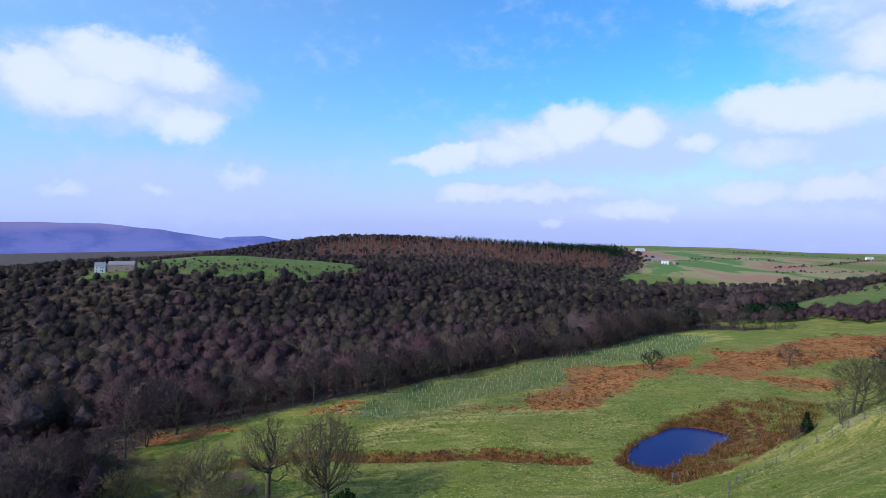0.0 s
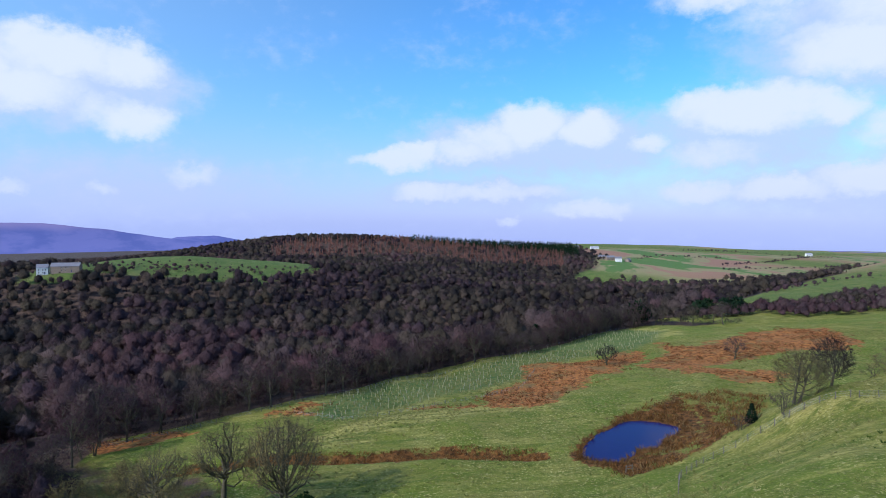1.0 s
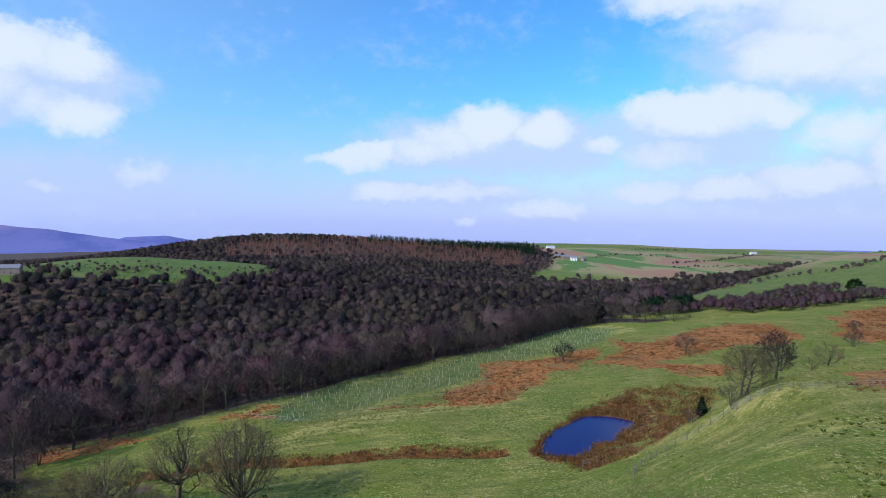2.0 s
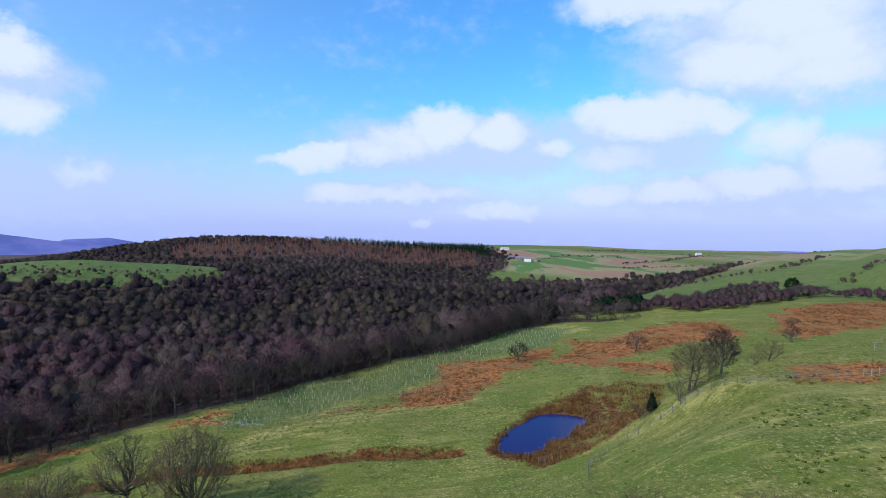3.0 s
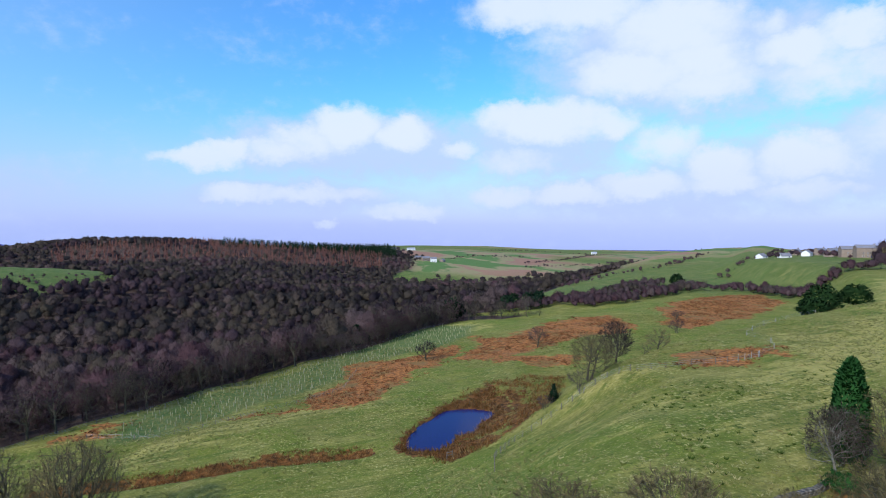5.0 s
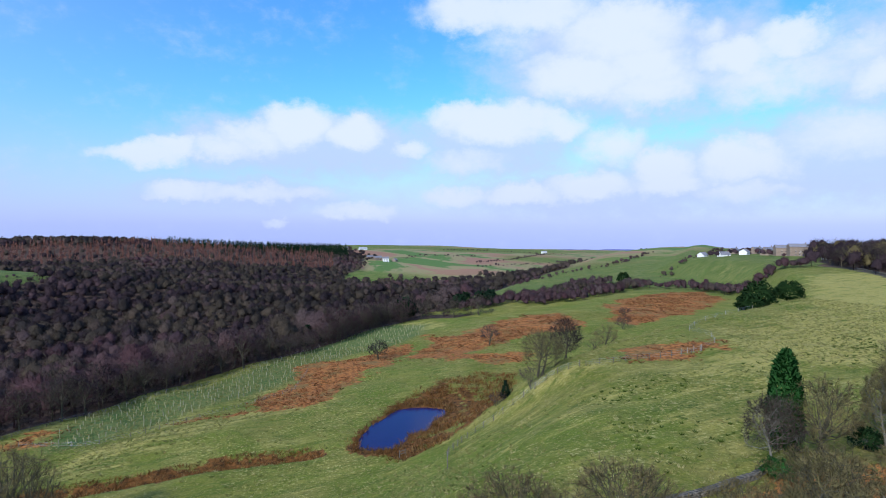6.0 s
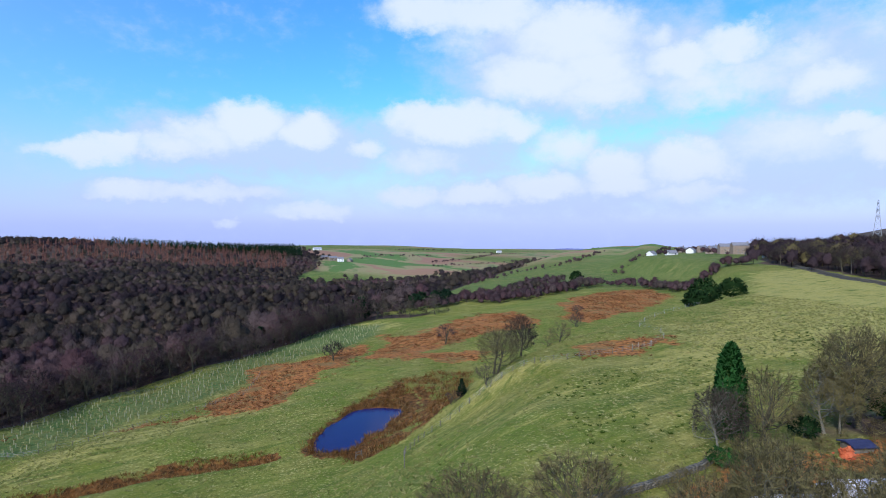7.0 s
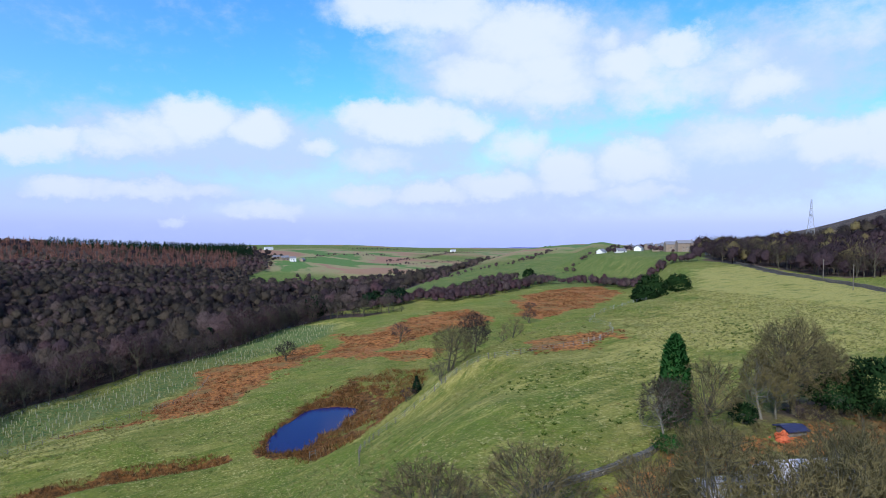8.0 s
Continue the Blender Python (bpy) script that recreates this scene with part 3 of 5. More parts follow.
def plume(w, h):
    """The tall flame form of a garden cypress."""
    def make(rng, count):
        s = rng.rand(count) ** 0.9
        az = rng.rand(count) * 2 * np.pi
        r = w / 2 * np.clip(1.55 * np.sqrt(np.clip(s + 0.12, 0, 1)) * (1 - s) ** 0.62, 0, 1) * (1 + 0.1 * np.sin(az * 3 + s * 17)) * (0.6 + 0.4 * rng.rand(count) ** 0.4)
        d = np.stack([np.cos(az) * 0.6, np.sin(az) * 0.6, np.full(count, 0.8)], 1)
        return np.stack([np.cos(az) * r, np.sin(az) * r, 0.2 + s * h], 1), d
    return make


def merge(templates, spots, sizes, turns, picks, tints, lift=0.0):
    """Many copies of small triangle templates as one pair of arrays, with a tint for every plant."""
    VV, FF, TT, NN, n = [], [], [], [], 0
    for k, (v, f, *own) in enumerate(templates):
        sel = np.where(picks == k)[0]
        if not len(sel):
            continue
        c, s = np.cos(turns[sel])[:, None], np.sin(turns[sel])[:, None]
        x, y = v[None, :, 0] * c - v[None, :, 1] * s, v[None, :, 0] * s + v[None, :, 1] * c
        P = np.stack([x, y, np.repeat(v[None, :, 2], len(sel), 0)], -1) * sizes[sel][:, None, None] + spots[sel][:, None]
        P[..., 2] += lift
        VV.append(P.reshape(-1, 3))
        FF.append((f[None] + (np.arange(len(sel)) * len(v))[:, None, None] + n).reshape(-1, 3))
        TT.append(np.repeat(tints[sel], len(v)))
        if own:
            q = own[0]
            NN.append(np.stack([q[None, :, 0] * c - q[None, :, 1] * s, q[None, :, 0] * s + q[None, :, 1] * c, np.repeat(q[None, :, 2], len(sel), 0)], -1).reshape(-1, 3))
        n += len(sel) * len(v)
    return np.concatenate(VV), np.concatenate(FF), np.concatenate(TT), np.concatenate(NN) if NN else None


def inside(poly, x, y, soft=3.0, warp=3.0):
    """1 inside the outline, falling to 0 over soft metres outside; the outline wanders by warp metres."""
    x = x + warp * value_noise(x + 31, y + 7, 11, 2)
    y = y + warp * value_noise(x - 57, y + 93, 11, 2)
    px, py = np.array(poly, float).T
    hit, near = np.zeros(np.shape(x), bool), np.full(np.shape(x), 1e9)
    for i in range(len(px)):
        x0, y0, x1, y1 = px[i - 1], py[i - 1], px[i], py[i]
        cross = (y0 > y) != (y1 > y)
        with np.errstate(divide="ignore", invalid="ignore"):
            hit ^= cross & (x < (x1 - x0) * (y - y0) / (y1 - y0) + x0)
        t = np.clip(((x - x0) * (x1 - x0) + (y - y0) * (y1 - y0)) / ((x1 - x0) ** 2 + (y1 - y0) ** 2), 0, 1)
        near = np.minimum(near, np.hypot(x - x0 - t * (x1 - x0), y - y0 - t * (y1 - y0)))
    return np.clip(0.5 + np.where(hit, near, -near) / (2 * soft), 0, 1)


def line_gap(line, x, y):
    """Distance to a line of plan points."""
    near = np.full(np.shape(x), 1e9)
    for (x0, y0), (x1, y1) in zip(line[:-1], line[1:]):
        t = np.clip(((x - x0) * (x1 - x0) + (y - y0) * (y1 - y0)) / ((x1 - x0) ** 2 + (y1 - y0) ** 2), 0, 1)
        near = np.minimum(near, np.hypot(x - x0 - t * (x1 - x0), y - y0 - t * (y1 - y0)))
    return near

# ---------------- the ground: one sheet to the horizon ----------------
def axis(lo, hi, f0, f1, fine, grow):
    """Grid lines: fine from f0 to f1, wider and wider outside."""
    out = list(np.arange(f0, f1, fine))
    d, v = fine, f1
    while v < hi:
        out.append(v)
        d *= grow
        v += d
    out.append(hi)
    d, v = fine, f0
    while v > lo:
        d *= grow
        v -= d
        out.insert(0, max(v, lo))
    return np.array(out)


BRACKEN = [
    [(3, 162), (12, 150.5), (23, 149), (36, 147), (47, 159), (55, 174), (86, 208), (89, 228), (72, 213), (55, 215), (45, 212), (37, 183), (27, 174), (22, 157)],
    [(78, 188), (97, 216), (108, 240), (112, 227), (135, 235), (149, 251), (176, 264), (183, 247), (172, 210), (154, 196), (139, 202), (120, 191), (107, 187), (94, 181), (82, 178)],
    [(85, 174.5), (104, 157), (112, 165), (96, 180)],
    [(222, 254), (254, 273), (305, 289), (334, 284), (307, 245), (266, 225), (218, 205), (186, 196), (192, 212)],
    [(79, 87), (92, 98.5), (102, 95), (107, 88), (100.5, 84.2), (88, 84.4)],
    [(36, 30), (44, 36), (53, 36.5), (62, 36), (60, 28), (45, 26)],
    [(66, 31), (74, 34), (86, 30), (88, 24), (74, 24)],
    [(-34, 163), (-26, 161), (-22, 168), (-30, 171)],
    [(-70, 140), (-52, 150), (-58, 157), (-72, 149)],
]
REEDS = [[(34, 115), (37.5, 122.5), (49.5, 134), (62, 143), (73, 147), (87, 151), (96, 145.5), (78, 128), (71, 112), (66, 106), (62, 106), (57.5, 107), (50, 103), (41, 100.5), (37, 104.5), (34, 109.5)]]
RUSHES = [[(47, 46), (60, 45), (80, 52), (103, 70), (88, 76), (64, 68)], [(95, 45), (130, 60), (150, 85), (120, 78)], [(72, 44), (95, 45), (90, 55)]]
STRAW = [[(105, 42), (180, 50), (260, 85), (345, 185), (300, 190), (190, 122), (140, 80)], [(-30, 168), (36, 222), (80, 262), (120, 290), (126, 262), (95, 242), (50, 205), (-5, 152)],
         [(-30, 125), (10, 140), (45, 150), (40, 160), (0, 146), (-30, 136)], [(42, 88), (50, 97.5), (59, 99.5), (68, 98), (72, 94), (75, 89.5), (72, 89), (67, 94), (58, 96), (50, 94.5), (44, 87)], [(78, 74), (110, 60), (170, 70), (240, 110), (300, 170), (250, 160), (190, 120), (130, 98), (100, 82)]]
UPPER = [(40, 60), (52, 92), (68, 92), (75, 86), (99, 82), (104, 74), (84, 42), (50, 40)]
PASTURE = [[(-350, 548), (-300, 545), (-285, 580), (-180, 590), (-120, 630), (-98, 680), (-105, 735), (-150, 800), (-250, 820), (-370, 760)]]
SCRUB = [[(34, 24), (44, 37), (56, 38.5), (68, 42), (84, 42), (98, 34), (98, 16), (60, 6), (38, 10)], [(-100, 92), (-27, 92), (-30, 108), (-48, 122), (-70, 134), (-100, 128)]]
PLANTING = [(-23, 151), (-12, 154), (-1, 163), (14, 172), (30, 186), (41, 192), (50, 210), (67, 222), (86, 227), (107, 244), (123, 270), (112, 289), (96, 279), (66, 253), (34, 222), (11, 201), (-10, 188), (-24, 170)]
LANE = [(560, 330), (430, 262), (362, 207), (326, 170), (293, 137), (277, 112), (255, 87), (225, 55), (190, 20)]


LANE_WOOD = [(372, 228), (338, 168), (306, 134), (296, 116), (345, 108), (330, 80), (430, 95), (690, 170), (790, 250), (700, 300), (660, 372), (560, 350), (470, 290)]


def most(outlines, x, y, soft, warp):
    return np.max([inside(o, x, y, soft, warp) for o in outlines], axis=0)


def wood_cover(x, y):
    """1 where the valley is wooded."""
    a, b, r = along(x, y), across(x, y), np.hypot(x, y)
    az = np.degrees(np.arctan2(x, y))
    w = step(b, wood_edge(a) - 1, wood_edge(a) + 5)
    w = w * (1 - most(PASTURE, x, y, 8, 18)) * (1 - step(a, 285, 305) * (1 - step(b, 2, 14)))
    open_hill = step(az + 4 * value_noise(x, y, 150, 2), 15, 18) * step(r + 130 * value_noise(x, y, 200, 2), 880, 960)
    fields = step(a + 30 * value_noise(x, y, 90, 2), 395, 440) * (1 - step(b + 25 * value_noise(x, y, 70, 2), 30, 70))
    return w * (1 - open_hill) * (1 - fields) * (1 - step(r, 1330, 1400))


gx, gy = axis(-4600, 4600, -62, 205, 1.4, 1.055), axis(-1500, 4700, 28, 296, 1.4, 1.055)
X, Y = np.meshgrid(gx, gy)
Z = height(X, Y)
idx = np.arange(X.size).reshape(X.shape)
quads = np.stack([idx[:-1, :-1], idx[:-1, 1:], idx[1:, 1:], idx[1:, :-1]], -1).reshape(-1, 4)
ground = tagged(sheet("ground", np.stack([X, Y, Z], -1).reshape(-1, 3), quads, MEADOW, smooth=True),
                "tussocky green hill pasture with rust bracken patches", "ground", kind="structure")
R_, A_, B_ = np.hypot(X, Y), along(X, Y), across(X, Y)
AZ_ = np.degrees(np.arctan2(X, Y))
pond_d = pond_shape(X, Y)
reed = np.maximum(most(REEDS, X, Y, 2.0, 2.5) * (0.72 - 0.45 * step(X, 66, 80) + 0.5 * np.exp(-(pond_d / 0.35) ** 2)), np.clip(1.25 - np.abs(Y - ditch_line(X)) / 3.8, 0, 1) * step(X, -52, -40) * (1 - step(X, 27, 31)))
far_side = step(R_, 700, 1000)
moorland = far_side * step(0.5 + 1.2 * value_noise(X, Y, 260, 3), 0.2, 0.6) * (1 - most(PASTURE, X, Y, 8, 18))
LAYERS = {
    "bracken": most(BRACKEN, X, Y, 4.5, 5.0) * (1 - step(-pond_d, -0.1, 0.0)),
    "reed": reed,
    "rush": most(RUSHES, X, Y, 8.0, 6.0) * 0.42,
    "straw": np.maximum(most(STRAW, X, Y, 6.0, 6.0) * 0.75, inside(UPPER, X, Y, 8, 5) * 0.16),
    "moor": moorland,
    "lush": np.maximum(most([PLANTING], X, Y, 3.0, 2.0), np.maximum(step(R_, 380, 470) * 0.6 * (1 - moorland), 0.8 * most(PASTURE, X, Y, 8, 18))),
    "heath": np.maximum(step(np.hypot(X - 885, Y - 220), 330, 240), step(-AZ_, 5, 9) * step(R_, 1150, 1300)),
    "wood": np.maximum(np.maximum(wood_cover(X, Y), inside(LANE_WOOD, X, Y, 4, 5)), most(SCRUB, X, Y, 2.5, 3) * 0.8 * (0.65 + 0.5 * value_noise(X, Y, 5, 2))) * (1 - most(BRACKEN, X, Y, 4, 6)),
    "lane": np.clip(1.4 - line_gap(LANE, X, Y) / 3.0, 0, 1),
    "quarry": step(np.hypot(X - 715, (Y - 312) * 0.8) + 14 * value_noise(X, Y, 20, 2), 46, 26),
}
for key, values in LAYERS.items():
    ground.data.attributes.new(key, "FLOAT", "POINT").data.foreach_set("value", values.astype(np.float32).ravel())

# the pond
ang = np.linspace(0, 2 * np.pi, 121)[:-1]
rad = np.interp(ang, np.linspace(0, 2 * np.pi, len(SHORE) + 1), SHORE + SHORE[:1]) * 1.12
bm = bmesh.new()
bm.faces.new([bm.verts.new((POND[0] + r * math.cos(t), POND[1] + r * math.sin(t), WATER)) for t, r in zip(ang, rad)])
tagged(part("water", bm, WATER_MAT), "still dark blue pond reflecting the sky", "water", kind="structure")

# the moors beyond the valley, some miles off: bearing, height of the skyline in degrees
for name, dist, sky_line in (("backdrop_1", 4650, [(-60, -0.3), (-44, 0.1), (-36, 0.1), (-30, 0.0), (-25, -0.6), (-21, -1.3), (-17.5, -1.75), (-13, -2.4), (0, -3.2)]),
                             ("backdrop_2", 4800, [(-24, -2.5), (-20, -1.25), (-17, -1.15), (-14, -1.7), (-9, -2.4), (-2, -2.3), (6, -2.3), (30, -2.5), (42, -2.3), (52, -2.35), (60, -2.5), (80, -2.6)])):
    bearing = np.arange(sky_line[0][0], sky_line[-1][0] + 0.01, 0.25)
    top = np.interp(bearing, *np.array(sky_line).T) + 0.05 * value_noise(bearing * 40, bearing * 0, 60, 3)
    b_rad = np.radians(bearing)
    rows = []
    for k, s in enumerate(np.linspace(0, 1, 7)):
        d = dist - (1 - s) ** 1.5 * 500
        z = EYE + dist * np.tan(np.radians(top)) * s + (1 - s) * -420
        rows.append(np.stack([np.sin(b_rad) * d, np.cos(b_rad) * d, z], -1))
    P = np.stack(rows)
    i = np.arange(P.shape[0] * P.shape[1]).reshape(P.shape[:2])
    f = np.stack([i[:-1, :-1], i[:-1, 1:], i[1:, 1:], i[1:, :-1]], -1).reshape(-1, 4)
    tagged(sheet(name, P.reshape(-1, 3), f, FAR, smooth=True), "distant moorland ridge coloured blue for haze", "hills", kind="structure")

# ---------------- the woods ----------------
rng = np.random.RandomState(11)


def far_tree(seed, h, w, count, thick, cone_form=False, dense=True):
    """A leafless tree for the mass of the wood: a stem and the sprays of massed twigs on its rounded boughs."""
    g = np.random.RandomState(seed)
    stem, f0 = slivers(np.array([[0, 0, -0.5]]), np.array([[0, 0, 1.0]]), np.array([h * 0.8]), np.array([h * 0.045]), g)
    if cone_form:
        s = g.rand(count) ** 1.2
        az = g.rand(count) * 2 * np.pi
        p = np.stack([0 * s, 0 * s, h * (0.12 + 0.85 * s)], 1)
        d = unit(np.stack([np.cos(az), np.sin(az), 0.35 + 0.8 * s], 1))
        v, f = slivers(p, d, w * 0.6 * (1.05 - s) + 0.5, thick * g.uniform(0.7, 1.6, count), g)
        return faced(np.concatenate([stem, v]), np.concatenate([f0, f + 3]), np.array([0, 0, h * 0.42]))

    lobes = unit(g.normal(size=(13, 3)) + np.array([0, 0, 0.4]))

    def reach(d):
        """How far the crown goes out that way: several rounded boughs."""
        return 0.60 + 0.44 * np.max(np.exp(-((d[:, None] - lobes[None]) ** 2).sum(-1) / 0.13), axis=1)

    size = np.array([w / 2, w / 2, h * 0.47])
    mid = np.array([0, 0, h * 0.50])
    # the dense inner mass of twigs, lobed bough by bough
    na, ne = (13, 7) if count > 300 else (9, 5)
    az, el = np.meshgrid(np.arange(na) * 2 * np.pi / na, np.radians(np.linspace(-58, 80, ne)))
    d = np.stack([np.cos(el) * np.cos(az), np.cos(el) * np.sin(az), np.sin(el)], -1).reshape(-1, 3)
    d = unit(d + g.normal(size=d.shape) * 0.07)
    core = d * size * (reach(d) * g.uniform(0.56, 0.86, len(d)))[:, None] + mid
    i = np.arange(na * ne).reshape(ne, na)
    j = np.roll(i, -1, 1)
    fc = np.concatenate([np.stack([i[:-1], j[:-1], j[1:]], -1).reshape(-1, 3), np.stack([i[:-1], j[1:], i[1:]], -1).reshape(-1, 3),
                         np.stack([i[-1], j[-1], np.full(na, na * ne)], -1)])
    core = np.concatenate([core, [mid + np.array([0, 0, size[2] * 0.8])]])
    near_lobe = lobes[np.argmax(unit(core - mid) @ lobes.T, axis=1)]
    nc = unit(unit(core - mid) * 0.55 + unit(unit(core - mid) - near_lobe * 0.8) * 0.25 + g.normal(size=core.shape) * 0.2 + np.array([-0.15, -0.15, 0.55]))
    # the fringe of twigs standing out of it
    d = unit(g.normal(size=(count, 3)) * np.array([1, 1, 0.9]) + np.array([0, 0, 0.25]))
    p = d * size * (reach(d) * (0.55 + 0.38 * g.rand(count)))[:, None] + mid
    way = unit(d + g.normal(size=(count, 3)) * 0.45 + np.array([0, 0, 0.25]))
    v, f = slivers(p, way, w * (g.uniform(0.08, 0.20, count) if dense else g.uniform(0.06, 0.14, count)), thick * g.uniform(0.6, 1.4, count), g)
    v, f, q = faced(np.concatenate([stem, v]), np.concatenate([f0, f + 3]), np.array([0, 0, h * 0.42]), 0.85)
    if not dense:
        return v, f, q
    q = unit(q + np.array([-0.1, -0.1, 0.45]))
    return np.concatenate([v, core]), np.concatenate([f, fc + len(v)]), np.concatenate([q, nc])


def scatter(x0, x1, y0, y1, gap, keep):
    """Jittered spots where keep(x, y) beats chance."""
    xs, ys = np.meshgrid(np.arange(x0, x1, gap), np.arange(y0, y1, gap))
    xs, ys = xs.ravel() + rng.uniform(-0.48, 0.48, xs.size) * gap, ys.ravel() + rng.uniform(-0.48, 0.48, ys.size) * gap
    sel = keep(xs, ys) > rng.rand(xs.size)
    xs, ys = xs[sel], ys[sel]
    return np.stack([xs, ys, height(xs, ys)], 1)


def sector(x, y, lo=-44, hi=78):
    az = np.degrees(np.arctan2(x, y))
    return (az > lo) & (az < hi)


def plant(name, label, spots, templates, sizes, material, category="trees"):
    n = len(spots)
    stand = np.mod(0.42 + 0.40 * value_noise(spots[:, 0], spots[:, 1], 70, 2) + 0.34 * (rng.rand(n) - 0.5), 1.0)
    v, f, t, q = merge(templates, spots, sizes, rng.rand(n) * 6.283, rng.randint(0, len(templates), n), stand)
    return tagged(sheet(name, v, f, material, tint=t, normals=q), label, category, kind="stuff")


NEAR_T = [far_tree(s, 13.5 + s % 3, 13.0 + s % 4, 820, 0.13) for s in (1, 2, 3, 4, 5, 6, 7)]
MID_T = [far_tree(s, 12.0 + s % 3, 12.5 + s % 4, 280, 0.24) for s in (8, 9, 10, 11, 12, 13)]
FAR_T = [far_tree(s, 11.5, 12 + s % 3, 80, 0.45) for s in (16, 17, 18, 19)]
LARCH_T = [far_tree(s, 15, 7, 52, 0.6, True) for s in (21, 22, 23)]
FIR_T = [faced(*clump_arrays(s, cone(6.5, 15, 0.5), 90, 1.3, droop=0.3), np.array([0, 0, 4.0])) for s in (31, 32, 33)]

spots = scatter(-330, 420, 120, 470, 7.8, lambda x, y: wood_cover(x, y) * sector(x, y) * (np.hypot(x, y) < 430) * (across(x, y) > 9) * 0.97)
near_r = np.hypot(spots[:, 0], spots[:, 1]) < 300
for sel, tm, nm in ((near_r, NEAR_T, "wood"), (~near_r, MID_T, "wood")):
    plant(nm, "bare grey-brown winter broadleaf wood filling the valley", spots[sel], tm, 0.5 + 0.7 * rng.rand(sel.sum()) ** 1.6, TWIG)
spots = scatter(-700, 900, 200, 1400, 8.8, lambda x, y: wood_cover(x, y) * sector(x, y) * (np.hypot(x, y) >= 430) * 0.95)
bear, rr = np.degrees(np.arctan2(spots[:, 0], spots[:, 1])), np.hypot(spots[:, 0], spots[:, 1])
patch = value_noise(spots[:, 0], spots[:, 1], 120, 2)
larch = (rng.rand(len(spots)) < 0.8) & (rr + 60 * patch > 930) & (bear > -12) & (bear < 15.5) & (rr + 90 * patch < 1110)
dark = (rr + 40 * patch >= 1090) & (bear > 1) & (bear < 17)
plant("wood", "far bare winter wood on the opposite hillside", spots[~larch & ~dark & (rr < 700)], MID_T, 0.45 + 0.8 * rng.rand((~larch & ~dark & (rr < 700)).sum()) ** 1.5, TWIG)
plant("wood", "far bare winter wood on the opposite hillside", spots[~larch & ~dark & (rr >= 700)], FAR_T, rng.uniform(0.5, 1.1, (~larch & ~dark & (rr >= 700)).sum()), TWIG)
plant("larch_plantation", "rust-brown leafless larch plantation on the hilltop", spots[larch], LARCH_T, rng.uniform(0.55, 1.0, larch.sum()), LARCH)
plant("conifer_plantation", "dark green conifer plantation along the skyline", spots[dark], FIR_T, rng.uniform(0.7, 1.1, dark.sum()), NEEDLE)

# hedgerows and copses of the far side
HEDGES = [[(430, 1080), (520, 1150), (640, 1150)], [(560, 1000), (700, 1080), (900, 1250)], [(500, 900), (640, 930), (820, 960), (1000, 1010)], [(700, 1450), (900, 1500), (1150, 1500)],
          [(-340, 600), (-250, 625), (-150, 640)], [(-420, 900), (-250, 960), (-120, 900)], [(-190, 640), (-140, 665), (-90, 690)], [(-250, 610), (-215, 625)], [(300, 470), (380, 520), (520, 560), (640, 640)], [(420, 400), (520, 430), (640, 520)]]
spots = scatter(-450, 1200, 380, 1550, 7, lambda x, y: np.max([(line_gap(h, x, y) < 7) * 0.75 for h in HEDGES], axis=0))
plant("hedgerow", "bare dark hedgerow trees between far fields", spots, FAR_T, 0.16 + 0.42 * rng.rand(len(spots)) ** 2, TWIG, "hedge")
spots = scatter(-350, -110, 540, 700, 6.5, lambda x, y: most([[(-340, 552), (-285, 588), (-180, 598), (-130, 636), (-150, 676), (-250, 655), (-340, 615)]], x, y, 8, 14) * np.clip(0.5 + 0.8 * value_noise(x, y, 30, 2), 0.05, 0.9))
plant("scrub", "dark thorn scrub spread over the knoll's pasture", spots, FAR_T, 0.12 + 0.3 * rng.rand(len(spots)) ** 2, TWIG, "scrub")
# scrub and copse behind the pasture's brow
BROW = [(205, 300), (240, 300), (290, 322), (330, 330), (348, 300), (338, 262), (350, 235)]
spots = scatter(140, 420, 200, 420, 4.6, lambda x, y: (line_gap(BROW, x, y) < 12) * 0.8 + (line_gap([(150, 316), (200, 322), (260, 345), (340, 400)], x, y) < 12) * 0.7)
plant("copse", "line of bare purplish shrubs and small trees", spots, MID_T, rng.uniform(0.3, 0.62, len(spots)), TWIG)
# young trees below the near pasture
spots = scatter(-125, -45, 70, 140, 4.6, lambda x, y: inside([(-125, 80), (-58, 76), (-54, 92), (-62, 108), (-78, 124), (-118, 140)], x, y, 4, 4) * 0.9)
plant("copse", "thicket of slim reddish bare young trees", spots, NEAR_T, rng.uniform(0.35, 0.68, len(spots)), TWIG)
# the wood above the lane
spots = scatter(270, 780, 60, 420, 8.6, lambda x, y: inside(LANE_WOOD, x, y, 9, 9) * 0.85)
pale = rng.rand(len(spots)) < 0.16
plant("wood", "bare tall roadside wood above the lane", spots[pale], MID_T, rng.uniform(0.6, 1.35, pale.sum()), OLIVE_TWIG)
plant("wood", "bare tall roadside wood above the lane", spots[~pale], MID_T, rng.uniform(0.6, 1.35, (~pale).sum()), TWIG)
spots = np.array([(*(r_ * np.sin(np.radians(a_)), r_ * np.cos(np.radians(a_))), 0.0) for a_, r_ in zip(rng.uniform(50, 61, 46), rng.uniform(570, 720, 46))])
spots[:, 2] = height(spots[:, 0], spots[:, 1])
plant("copse", "bare garden trees among the village houses", spots, FAR_T, rng.uniform(0.35, 0.75, 46), TWIG)

